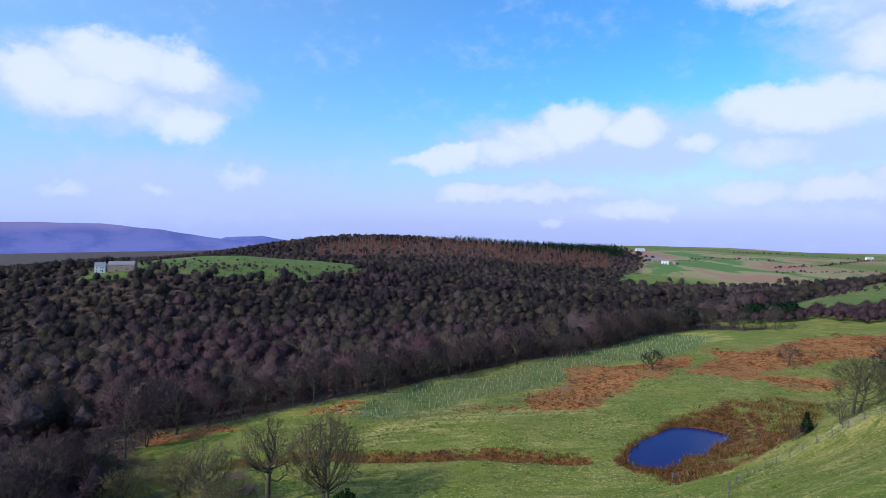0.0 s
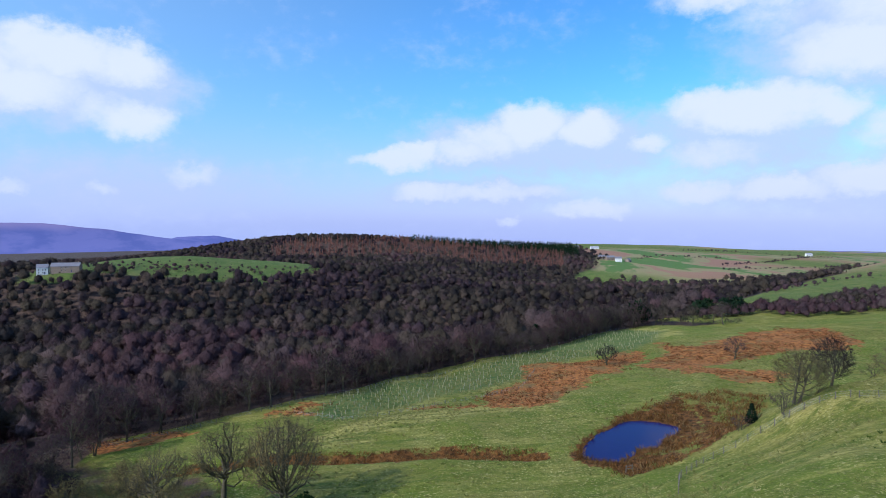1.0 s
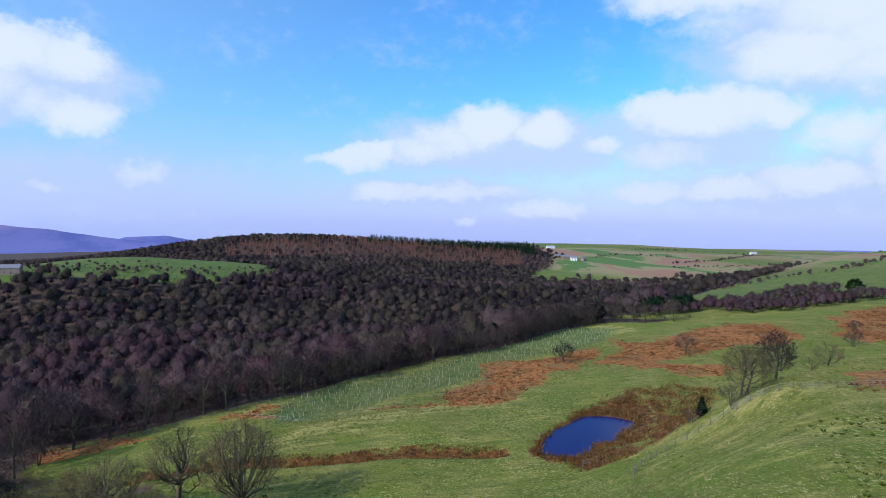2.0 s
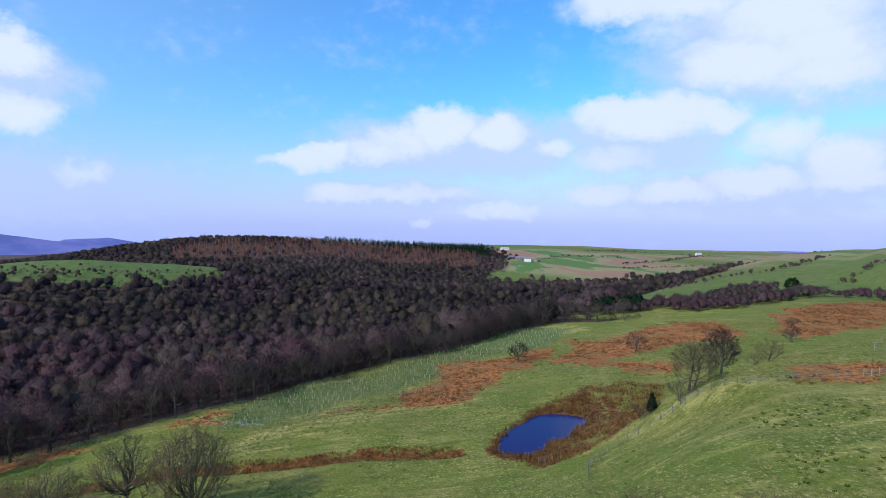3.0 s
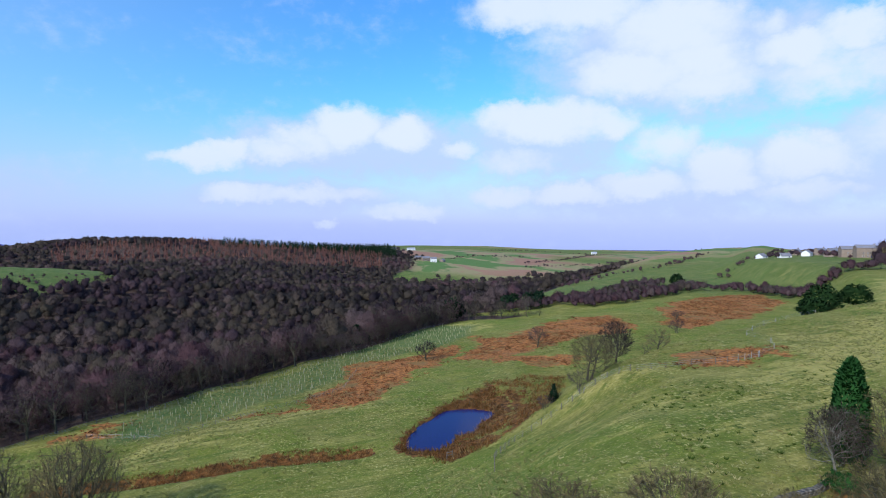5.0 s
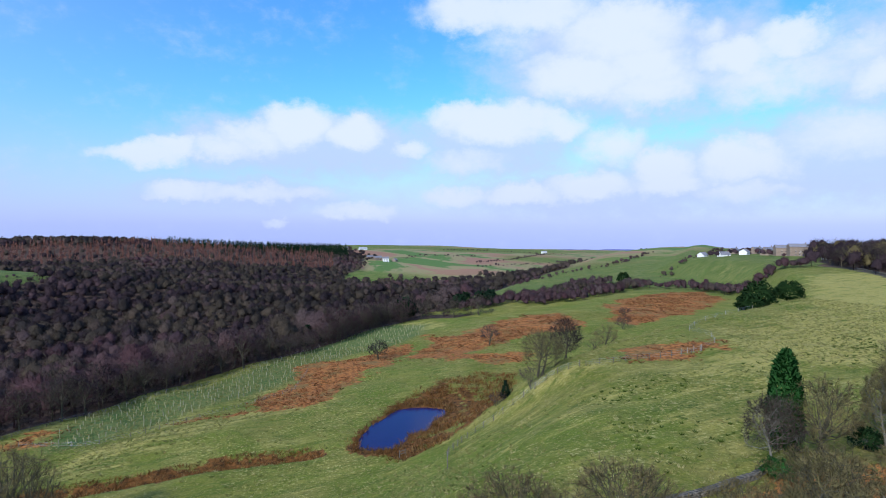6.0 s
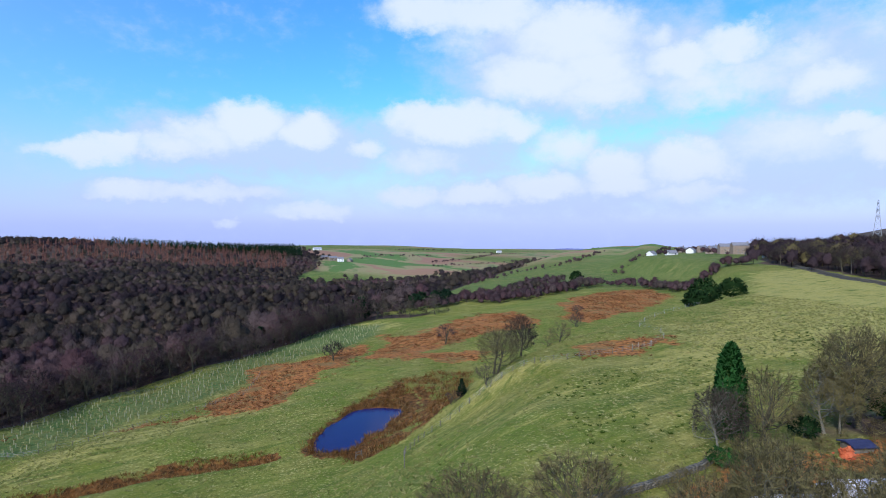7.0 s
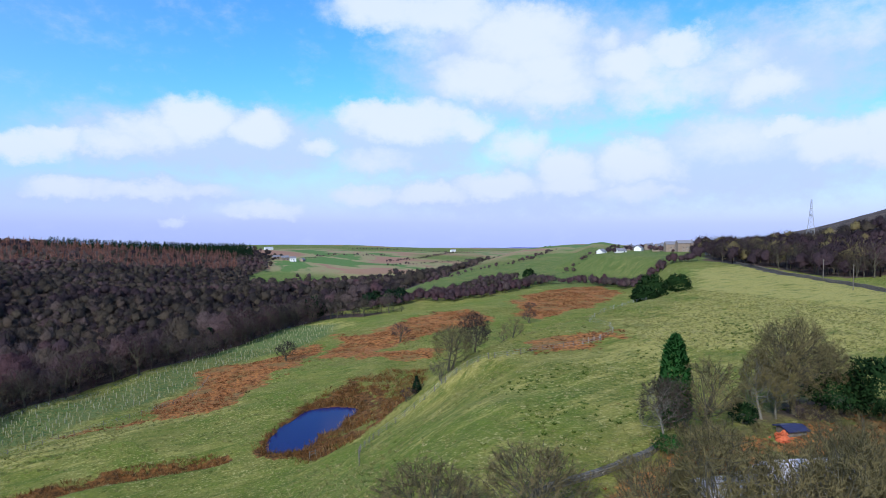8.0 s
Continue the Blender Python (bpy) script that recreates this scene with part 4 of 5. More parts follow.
# ---------------- single trees ----------------
def bare_tree(x, y, label, seed, h, wide, group="", twig=None, bark=None, rz=0.0, **form):
    v, f, tv, tf = bare_tree_arrays(seed, h, wide, **form)
    e = base("tree", x, y, rz=rz)
    sheet("trunk", v, f, bark or BARK, e, smooth=True)
    tv, tf, q = faced(tv, tf, np.array([0, 0, h * 0.4]), 0.55)
    sheet("crown", tv, tf, twig or TWIG, e, tint=np.zeros(len(tv)), normals=q)
    return tagged(e, label, "tree", group)


def evergreen(name, x, y, label, seed, shape, count, size, material, trunk_h=1.2, group="", category="tree", droop=0.0):
    e = base(name, x, y)
    bm = bmesh.new()
    rod(bm, (0, 0, -0.3), (0, 0, trunk_h), 0.2, 0.1, 7)
    part("trunk", bm, BARK, e)
    v, f = clump_arrays(seed, shape, count, size, droop=droop)
    v, f, q = faced(v, f, np.array([0, 0, v[:, 2].max() * 0.4]), 0.6)
    sheet("crown", v, f, material, e, tint=np.zeros(len(v)), normals=q)
    return tagged(e, label, category, group)


FINE = dict(limbs=20, boughs=13, twigs=28)
G = "bare trees by the stream"
bare_tree(-19.5, 96.0, "broad many-stemmed bare tree in the lower pasture", 41, 16.4, 7.2, G, OLIVE_TWIG, limbs=28, boughs=12, twigs=20, girth=0.46, stems=4, low=0.10, thin=0.04)
bare_tree(-29.5, 98.0, "open bare tree with crooked dark limbs", 42, 15.6, 6.0, G, OLIVE_TWIG, girth=0.5, low=0.32, limbs=18, boughs=11, twigs=18)
bare_tree(-40.0, 99.0, "smaller bare tree with twisted dark branches", 43, 11.8, 5.4, G, OLIVE_TWIG, girth=0.4, low=0.26, limbs=18, boughs=11, twigs=18)
bare_tree(-47.0, 104.0, "low bare scrub tree beside the stream", 44, 8.5, 4.4, G, OLIVE_TWIG, girth=0.2, low=0.1, stems=3, **FINE)
bare_tree(-36.0, 92.0, "low bare scrub tree beside the stream", 45, 6.4, 4.6, G, OLIVE_TWIG, girth=0.2, low=0.1, stems=3, **FINE)
bare_tree(-55.0, 100.0, "low bare scrub tree beside the stream", 46, 7.5, 4.8, G, OLIVE_TWIG, girth=0.2, low=0.1, stems=3, **FINE)
bare_tree(-64.0, 108.0, "low bare scrub tree beside the stream", 47, 8.5, 5.0, G, TWIG, girth=0.2, low=0.1, stems=3, **FINE)
bare_tree(-75.0, 116.0, "low bare scrub tree beside the stream", 48, 9.0, 5.0, G, TWIG, girth=0.2, low=0.1, stems=3, **FINE)
evergreen("holly_bush", -15.5, 92.5, "dark evergreen bush beneath the bare tree", 49, dome(4.2, 3.4), 900, 0.35, LEAF, 0.8, category="bush")

G = "bare trees on the brow"
bare_tree(69.8, 98.6, "spreading bare tree above the pond's fence", 51, 10.0, 5.2, G, OLIVE_TWIG, girth=0.30, low=0.2, stems=2, **FINE)
bare_tree(80.0, 104.5, "bare tree with reddish twigs on the brow", 52, 10.6, 4.2, G, TWIG, girth=0.26, low=0.2, **FINE)
bare_tree(66.5, 98.0, "low bare thorn bush by the fence", 53, 4.6, 3.0, G, TWIG, girth=0.14, low=0.08, stems=3, limbs=9, boughs=10, twigs=20)
bare_tree(95.0, 108.5, "leaning bare thorn tree on the brow", 54, 6.4, 3.4, G, OLIVE_TWIG, girth=0.2, low=0.1, stems=2, limbs=10, boughs=10, twigs=22)
bare_tree(91.5, 108.0, "low bare thorn bush on the brow", 55, 3.6, 2.8, G, OLIVE_TWIG, girth=0.12, low=0.08, stems=3, limbs=8, boughs=10, twigs=20)
bare_tree(114.0, 195.0, "small bare thorn tree among bracken", 56, 8.4, 4.2, G, TWIG, girth=0.24, low=0.2, limbs=11, boughs=10, twigs=22, thin=0.06)
bare_tree(70.5, 198.5, "small round bare thorn tree in the pasture", 57, 7.6, 4.4, G, TWIG, girth=0.24, low=0.1, limbs=13, boughs=10, twigs=24, thin=0.07)
bare_tree(176.0, 190.0, "low bare thorn bush among bracken", 58, 6.0, 4.6, G, TWIG, girth=0.2, low=0.1, stems=2, limbs=10, boughs=10, twigs=22, thin=0.07)
bare_tree(200.0, 215.0, "low bare thorn bush among bracken", 59, 5.0, 3.6, G, TWIG, girth=0.2, low=0.1, stems=2, limbs=10, boughs=10, twigs=22, thin=0.07)
evergreen("fir_tree", 64.5, 104.2, "small dark self-sown fir beside the fence", 60, cone(2.2, 3.5, 0.1), 800, 0.32, NEEDLE, 3.0, droop=0.2)
bare_tree(62.3, 104.0, "low bare thorn bush by the fence", 61, 3.0, 2.4, G, TWIG, girth=0.12, low=0.05, stems=3, limbs=8, boughs=10, twigs=20)

G = "trees round the outbuilding"
evergreen("cypress_tree", 62.5, 42.2, "tall bright green flame-shaped garden cypress", 71, plume(4.3, 11.0), 4600, 0.42, CYPRESS, 4.0, G)
bare_tree(58.2, 40.4, "slim bare birch with a pale trunk", 72, 8.0, 3.4, G, TWIG, PALE_BARK, girth=0.14, low=0.25, **FINE)
bare_tree(64.4, 38.8, "bare rounded garden tree with olive twigs", 73, 9.0, 4.6, G, OLIVE_TWIG, girth=0.24, low=0.15, stems=2, **FINE)
bare_tree(79.5, 36.4, "large round-crowned bare tree with a stout trunk", 74, 13.4, 6.0, G, OLIVE_TWIG, girth=0.33, low=0.22, limbs=28, boughs=14, twigs=34)
bare_tree(74.0, 37.6, "slim bare tree with mossy pale trunk", 75, 9.4, 3.2, G, OLIVE_TWIG, PALE_BARK, girth=0.18, low=0.25, **FINE)
bare_tree(75.5, 36.6, "slim bare tree with mossy pale trunk", 76, 8.0, 2.6, G, OLIVE_TWIG, PALE_BARK, girth=0.14, low=0.3, **FINE)
evergreen("rhododendron_bush", 85.5, 28.5, "large dark evergreen shrub beside the yard", 77, dome(9.0, 7.6), 3200, 0.42, LEAF, 1.5, category="bush")
evergreen("rhododendron_bush", 84.0, 33.0, "dark straggling evergreen shrub behind the yard", 78, dome(8.0, 5.0), 2200, 0.40, LEAF, 1.2, category="bush")
evergreen("laurel_bush", 55.2, 37.6, "bright green clipped laurel by the wall", 79, dome(3.4, 1.7), 900, 0.28, CYPRESS, 0.5, category="bush")
evergreen("holly_bush", 70.5, 38.0, "small dark green bush below the bare trees", 80, dome(3.2, 2.4), 700, 0.32, LEAF, 0.6, category="bush")
bare_tree(24.0, 37.5, "dense low bare tree with olive twigs", 81, 7.3, 5.4, G, OLIVE_TWIG, girth=0.24, low=0.1, stems=3, limbs=24, boughs=13, twigs=30)
bare_tree(31.0, 33.2, "dense low bare tree with olive twigs", 82, 8.0, 5.2, G, OLIVE_TWIG, girth=0.24, low=0.1, stems=3, limbs=24, boughs=13, twigs=30)
bare_tree(38.2, 21.6, "dense bare tree leaning over the grey roof", 83, 11.0, 4.8, G, OLIVE_TWIG, girth=0.24, low=0.1, stems=3, limbs=24, boughs=13, twigs=30)
bare_tree(39.6, 18.2, "dense bare tree leaning over the grey roof", 84, 10.6, 4.4, G, OLIVE_TWIG, girth=0.24, low=0.1, stems=3, limbs=24, boughs=13, twigs=30)
bare_tree(42.4, 15.6, "dense bare tree leaning over the grey roof", 85, 10.2, 4.6, G, OLIVE_TWIG, girth=0.24, low=0.1, stems=3, limbs=24, boughs=13, twigs=30)
bare_tree(47.5, 28.5, "dense bare tree leaning over the grey roof", 86, 7.6, 4.0, G, OLIVE_TWIG, girth=0.22, low=0.1, stems=3, limbs=22, boughs=12, twigs=28)
bare_tree(37.5, 27.0, "dense low bare tree with olive twigs", 87, 7.0, 3.8, G, OLIVE_TWIG, girth=0.22, low=0.1, stems=3, limbs=22, boughs=12, twigs=28)

bare_tree(45.5, 13.0, "dense bare tree leaning over the grey roof", 88, 9.6, 4.4, G, OLIVE_TWIG, girth=0.22, low=0.1, stems=3, limbs=22, boughs=12, twigs=28)
bare_tree(50.5, 15.2, "dense bare tree leaning over the grey roof", 89, 7.4, 4.0, G, OLIVE_TWIG, girth=0.22, low=0.1, stems=3, limbs=22, boughs=12, twigs=28)
bare_tree(46.0, 16.8, "dense bare tree leaning over the grey roof", 95, 10.4, 4.8, G, OLIVE_TWIG, girth=0.24, low=0.1, stems=3, limbs=24, boughs=13, twigs=28)
bare_tree(52.5, 17.6, "dense bare tree leaning over the grey roof", 96, 9.6, 4.8, G, OLIVE_TWIG, girth=0.24, low=0.1, stems=3, limbs=24, boughs=13, twigs=28)
bare_tree(58.0, 22.5, "dense low bare tree with olive twigs", 97, 7.0, 4.4, G, OLIVE_TWIG, girth=0.22, low=0.1, stems=3, limbs=22, boughs=12, twigs=26)
bare_tree(84.5, 35.0, "straggling bare tree beside the evergreen shrubs", 98, 9.0, 4.6, G, OLIVE_TWIG, girth=0.22, low=0.15, stems=2, limbs=22, boughs=12, twigs=26)

G = "evergreen trees at the field's corner"
evergreen("holly_tree", 183.0, 133.5, "large dark round-crowned holly at the field corner", 91, dome(10.5, 10.5), 1500, 0.9, LEAF, 2.0, G)
evergreen("holly_tree", 175.0, 130.0, "low dark round holly at the field corner", 92, dome(9.0, 6.0), 1100, 0.9, LEAF, 1.0, G)
evergreen("holly_tree", 195.5, 131.0, "dark round holly standing in the field", 93, dome(8.5, 6.8), 1300, 0.8, LEAF, 1.0, G)
evergreen("holly_tree", 330.0, 356.0, "dark round evergreen standing alone on the slope", 94, dome(10, 9.5), 700, 1.2, LEAF, 1.5, G)
G = "dark firs below the pasture"
for k, (x, y, h, w) in enumerate([(124, 303, 12, 11), (129, 309, 10, 8), (165, 318, 9, 9), (172, 322, 10, 9), (180, 318, 9.5, 8), (186, 316, 10, 9), (60, 262, 9, 5), (150, 370, 10, 8), (66, 268, 8, 5)]):
    evergreen("fir_tree", x, y, "dark green conifer at the wood's edge", 100 + k, dome(w, h) if w > 7 else cone(w, h, 0.3), 620, 1.1, NEEDLE, 1.5, G)

# the front rank of the wood: three forms, set out along its edge
ranks = []
for k in range(4):
    v, f, tv, tf = bare_tree_arrays(130 + k, 13.0, 6.0, limbs=14, boughs=9, twigs=16, girth=0.24, low=0.2, thin=0.09, stems=1 + k % 2)
    e = base("tree", -140 + 9 * k, 190)
    sheet("trunk", v, f, BARK, e, smooth=True)
    tv, tf, q = faced(tv, tf, np.array([0, 0, 5.2]), 0.65)
    sheet("crown", tv, tf, TWIG, e, tint=np.zeros(len(tv)), normals=q)
    ranks.append(tagged(e, "tall bare broadleaf tree at the wood's edge", "tree", "front rank of the wood"))
edge_rng = np.random.RandomState(5)
ai = -30.0
while ai < 292:
    ai += edge_rng.uniform(5.5, 8.5)
    for row in range(2):
        bi = wood_edge(ai) + 0.5 + row * 6.0 + edge_rng.uniform(-2, 2)
        aj = ai + row * 2.5
        x, y = -91 + 0.79 * aj - 0.61 * bi, 131 + 0.61 * aj + 0.79 * bi
        s = edge_rng.uniform(0.7, 1.2)
        copy_thing(ranks[edge_rng.randint(0, 4)], pose(x, y, ground_z(x, y), 0, 0, edge_rng.uniform(0, 360)) @ Matrix.Diagonal((s, s, s * edge_rng.uniform(0.9, 1.1), 1)))

LANE_EDGE = [(296, 118), (306, 136), (324, 158), (340, 172), (356, 200), (374, 230), (420, 262), (470, 300)]
for x0, y0 in [(lx + k * (mx - lx), ly + k * (my - ly)) for (lx, ly), (mx, my) in zip(LANE_EDGE[:-1], LANE_EDGE[1:]) for k in (0.0, 0.35, 0.7)]:
    for row in range(2):
        x, y = x0 + 7.0 + 8.0 * row + edge_rng.uniform(-3, 3), y0 - 4.0 - 5.0 * row + edge_rng.uniform(-3, 3)
        s = edge_rng.uniform(0.75, 1.35)
        tall = copy_thing(ranks[edge_rng.randint(0, 4)], pose(x, y, ground_z(x, y), 0, 0, edge_rng.uniform(0, 360)) @ Matrix.Diagonal((s, s, s * 1.05, 1)))
        tagged(tall, "tall bare roadside tree above the lane wall", group="trees above the lane")

# ---------------- small growth ----------------
def tuft_form(seed, blades, h, lean, wide):
    g = np.random.RandomState(seed)
    az = g.rand(blades) * 6.283
    d = unit(np.stack([np.cos(az) * lean, np.sin(az) * lean, np.ones(blades)], 1))
    p = np.stack([np.cos(az), np.sin(az), 0 * az - 0.03], 1) * np.array([h * 0.25, h * 0.25, 1])
    return slivers(p, d, h * g.uniform(0.6, 1.1, blades), wide, g)


def cover(name, label, keep, region, gap, forms, lo, hi, material, category):
    spots = scatter(*region, gap, keep)
    n = len(spots)
    v, f, t, q = merge(forms, spots, rng.uniform(lo, hi, n), rng.rand(n) * 6.283, rng.randint(0, len(forms), n), rng.rand(n))
    return tagged(sheet(name, v, f, material, tint=t, normals=q), label, category, kind="stuff")


def dry(x, y):
    return pond_shape(x, y) > 0.02


def open_grass(x, y):
    return sector(x, y, -30, 76) * (1 - most(BRACKEN, x, y, 2, 4)) * (1 - most(REEDS, x, y, 2, 2.5)) * (across(x, y) < wood_edge(along(x, y)) - 1)


cover("grass", "pale tussocks of rough winter grass", lambda x, y: open_grass(x, y) * np.clip(0.42 + 0.6 * most(STRAW, x, y, 6, 6) + 0.8 * value_noise(x, y, 16, 3) - 0.35 * most([UPPER], x, y, 6, 4), 0.03, 0.95), (-60, 200, 30, 240), 0.95,
      [tuft_form(s, 8, 0.45, 0.9, 0.12) for s in (1, 2, 3)], 0.6, 1.4, GRASS, "grass")
cover("rushes", "dark green clumps of soft rush", lambda x, y: most(RUSHES, x, y, 6, 6) * np.clip(0.16 + 0.9 * value_noise(x, y, 12, 3), 0, 0.6), (40, 160, 30, 100), 0.95,
      [tuft_form(s, 12, 0.42, 0.9, 0.17) for s in (4, 5, 6)], 0.35, 1.2, RUSH, "grass")
cover("bracken", "dead rust-brown winter bracken", lambda x, y: sector(x, y, -30, 78) * most(BRACKEN, x, y, 3.0, 5.0) * np.clip(0.5 + 1.1 * value_noise(x, y, 9, 3), 0.03, 0.95) * dry(x, y), (-75, 345, 24, 325), 1.25,
      [tuft_form(s, 8, 0.75, 1.5, 0.22) for s in (7, 8, 9)], 0.6, 1.4, FROND, "bracken")
cover("reeds", "rust-brown dead reeds round the pond", lambda x, y: most(REEDS, x, y, 1.2, 2.5) * np.clip(0.45 + 0.9 * value_noise(x, y, 6, 2) + 0.6 * np.exp(-((pond_shape(x, y) - 0.15) / 0.2) ** 2), 0.1, 0.97) * dry(x, y), (26, 100, 98, 156), 0.62,
      [tuft_form(s, 8, 0.95, 0.6, 0.10) for s in (10, 11, 12)], 0.6, 1.4, REED, "reeds")
cover("reeds", "brown reeds lining the narrow ditch", lambda x, y: (np.abs(y - ditch_line(x) - 0.4) < 2.9) * (x < 28) * 0.8, (-50, 30, 108, 124), 0.6,
      [tuft_form(s, 8, 0.9, 0.6, 0.10) for s in (13, 14)], 0.6, 1.3, REED, "reeds")

cover("scrub", "tangle of low bare brambles and scrub", lambda x, y: most(SCRUB, x, y, 2.0, 3.0) * (np.hypot(x - 46, y - 22) > 7.5) * (np.hypot(x - 70, y - 32) > 3.2) * 0.75, (-100, 100, 6, 134), 2.1,
      [far_tree(s, 2.6, 3.4, 230, 0.06, dense=False) for s in (61, 62, 63)], 0.4, 1.0, OLIVE_TWIG, "scrub")

cover("undergrowth", "bare brushwood along the edge of the wood", lambda x, y: (np.abs(across(x, y) - wood_edge(along(x, y)) - 3.0) < 5.0) * (along(x, y) < 296) * (along(x, y) > -30) * 0.8, (-110, 175, 90, 320), 2.9,
      [far_tree(s, 3.6, 4.2, 160, 0.12, dense=False) for s in (64, 65, 66)], 0.5, 1.15, TWIG, "scrub")

# ---------------- fences, guards, walls ----------------
def spaced(line, gap):
    """Points every gap metres along a line of plan points."""
    P = np.array(line, float)
    s = np.concatenate([[0], np.cumsum(np.hypot(*np.diff(P, axis=0).T))])
    t = np.arange(0, s[-1] + 0.01, gap)
    return np.stack([np.interp(t, s, P[:, 0]), np.interp(t, s, P[:, 1])], 1)


def post_mesh(h, r):
    bm = bmesh.new()
    rod(bm, (0, 0, -0.4), (0, 0, h), r, r * 0.9, 7)
    bmesh.ops.create_cone(bm, cap_ends=True, segments=7, radius1=r * 0.9, radius2=r * 0.2, depth=0.06, matrix=Matrix.Translation((0, 0, h + 0.03)))
    me = bpy.data.meshes.new("post")
    bm.to_mesh(me)
    bm.free()
    return me


def fence(line, gap, h, label, wood, wires=(0.35, 0.7, 1.05), seed=1, r=0.065):
    g = np.random.RandomState(seed)
    P = spaced(line, gap)
    z = height(P[:, 0], P[:, 1])
    e = base("fence", *P[0])
    me = post_mesh(h, r)
    me.materials.append(wood)
    tips = []
    for (x, y), zz in zip(P, z):
        ob = new("post", me)
        ob.parent = e
        tilt = (g.normal() * 3, g.normal() * 3)
        ob.matrix_basis = e.matrix_basis.inverted() @ pose(x, y, zz, tilt[0], tilt[1], g.rand() * 90)
        tips.append((x, y, zz))
    for w in wires:
        bm = bmesh.new()
        for a, b in zip(tips[:-1], tips[1:]):
            rod(bm, Vector(a) + Vector((0, 0, w * h / 1.15)), Vector(b) + Vector((0, 0, w * h / 1.15)), 0.012, None, 3)
        bmesh.ops.transform(bm, matrix=e.matrix_basis.inverted(), verts=bm.verts)
        part("wire", bm, STEEL, e)
    return tagged(e, label, "fence")


fence([(39, 80), (43.7, 89.3), (50, 95.2), (54, 96.5), (58.7, 96.8), (62.1, 96.6), (65.2, 95.8), (67.9, 94.6), (70.6, 92.6), (72.9, 88.9)], 2.2, 1.25, "weathered post and wire fence along the pasture slope", WOOD, r=0.085)
fence([(72.9, 88.9), (77.7, 86.3), (85, 85), (91.4, 84.2), (99, 83.9)], 2.6, 1.15, "post and wire fence along the pasture brow", WOOD, seed=2)
fence([(93.5, 84.9), (99.0, 83.9)], 1.5, 1.3, "leaning bleached posts at the bracken corner", PALE_WOOD, wires=(0.6,), seed=3, r=0.055)
fence([(98.5, 84.3), (106, 87.5), (112, 91), (115.5, 102.5), (124, 108), (150, 119), (172, 124)], 9.0, 1.2, "sparse bleached posts along the field edge", PALE_WOOD, seed=4, r=0.07)
fence([(-95, 128), (-76, 144), (-30, 171), (-4, 193), (36, 225), (80, 267), (118, 294)], 4.0, 1.15, "post and wire fence below the wood", WOOD, seed=5)
fence([(-29, 161), (-12, 149), (16, 163), (36, 176), (47, 205)], 3.4, 1.1, "thin wire fence round the young planting", WOOD, seed=6)

# timber hurdle on the pond's near bank
e = base("sluice_frame", 41.2, 103.6, rz=15)
for dx in (-0.75, 0.55):
    bm = bmesh.new()
    rod(bm, (dx, 0, -0.3), (dx + 0.08, 0, 1.35), 0.09, 0.08, 7)
    part("post", bm, WOOD, e)
for zz in (0.55, 1.05):
    bm = bmesh.new()
    box(bm, -0.85, 0.7, -0.03, 0.03, zz, zz + 0.12, 0.01)
    part("rail", bm, WOOD, e)
tagged(e, "small bleached timber hurdle on the pond bank", "fence")

# tree guards of the young planting
bm = bmesh.new()
rod(bm, (0, 0, -0.05), (0, 0, 1.0), 0.085, 0.095, 6)
guard = part("sapling_guard", bm, TUBE)
bm = bmesh.new()
rod(bm, (0.13, 0, -0.3), (0.13, 0, 1.15), 0.03, None, 4)
part("stake", bm, PALE_WOOD, guard, "bleached timber stake")
tagged(guard, "pale plastic tree guard staked in rough grass", "tree guard", "young planting")
first = True
xs, ys = [], []
for ai in np.arange(40, 330, 2.7):
    for bi in np.arange(-75, 0, 3.0):
        x, y = -91 + 0.79 * ai - 0.61 * bi + edge_rng.uniform(-0.9, 0.9), 131 + 0.61 * ai + 0.79 * bi + edge_rng.uniform(-0.9, 0.9)
        xs.append(x)
        ys.append(y)
xs, ys = np.array(xs), np.array(ys)
ok = (inside(PLANTING, xs, ys, 1, 2) > 0.5) & (most(BRACKEN, xs, ys, 1, 3) < 0.4) & (edge_rng.rand(len(xs)) < 0.86)
xs, ys = xs[ok], ys[ok]
zs = height(xs, ys)
order = np.argsort(xs + ys)
for i in order[:300]:
    m = pose(xs[i], ys[i], zs[i], edge_rng.normal() * 3, edge_rng.normal() * 3, edge_rng.uniform(0, 360))
    if first:
        guard.matrix_basis, first = m, False
    else:
        copy_thing(guard, m)
# those farther up the valley, too many to count
bm = bmesh.new()
rod(bm, (0, 0, -0.05), (0, 0, 1.0), 0.085, 0.095, 5)
bmesh.ops.triangulate(bm, faces=bm.faces)
form = (np.array([v.co for v in bm.verts]), np.array([[v.index for v in f.verts] for f in bm.faces]))
bm.free()
rest = order[300:]
v, f, t, q = merge([form], np.stack([xs, ys, zs], 1)[rest], edge_rng.uniform(0.85, 1.15, len(rest)), edge_rng.rand(len(rest)) * 6.283, np.zeros(len(rest), int), np.zeros(len(rest)))
tagged(sheet("sapling_guards", v, f, TUBE), "rows of pale tree guards across the planting", "tree guards", kind="stuff")


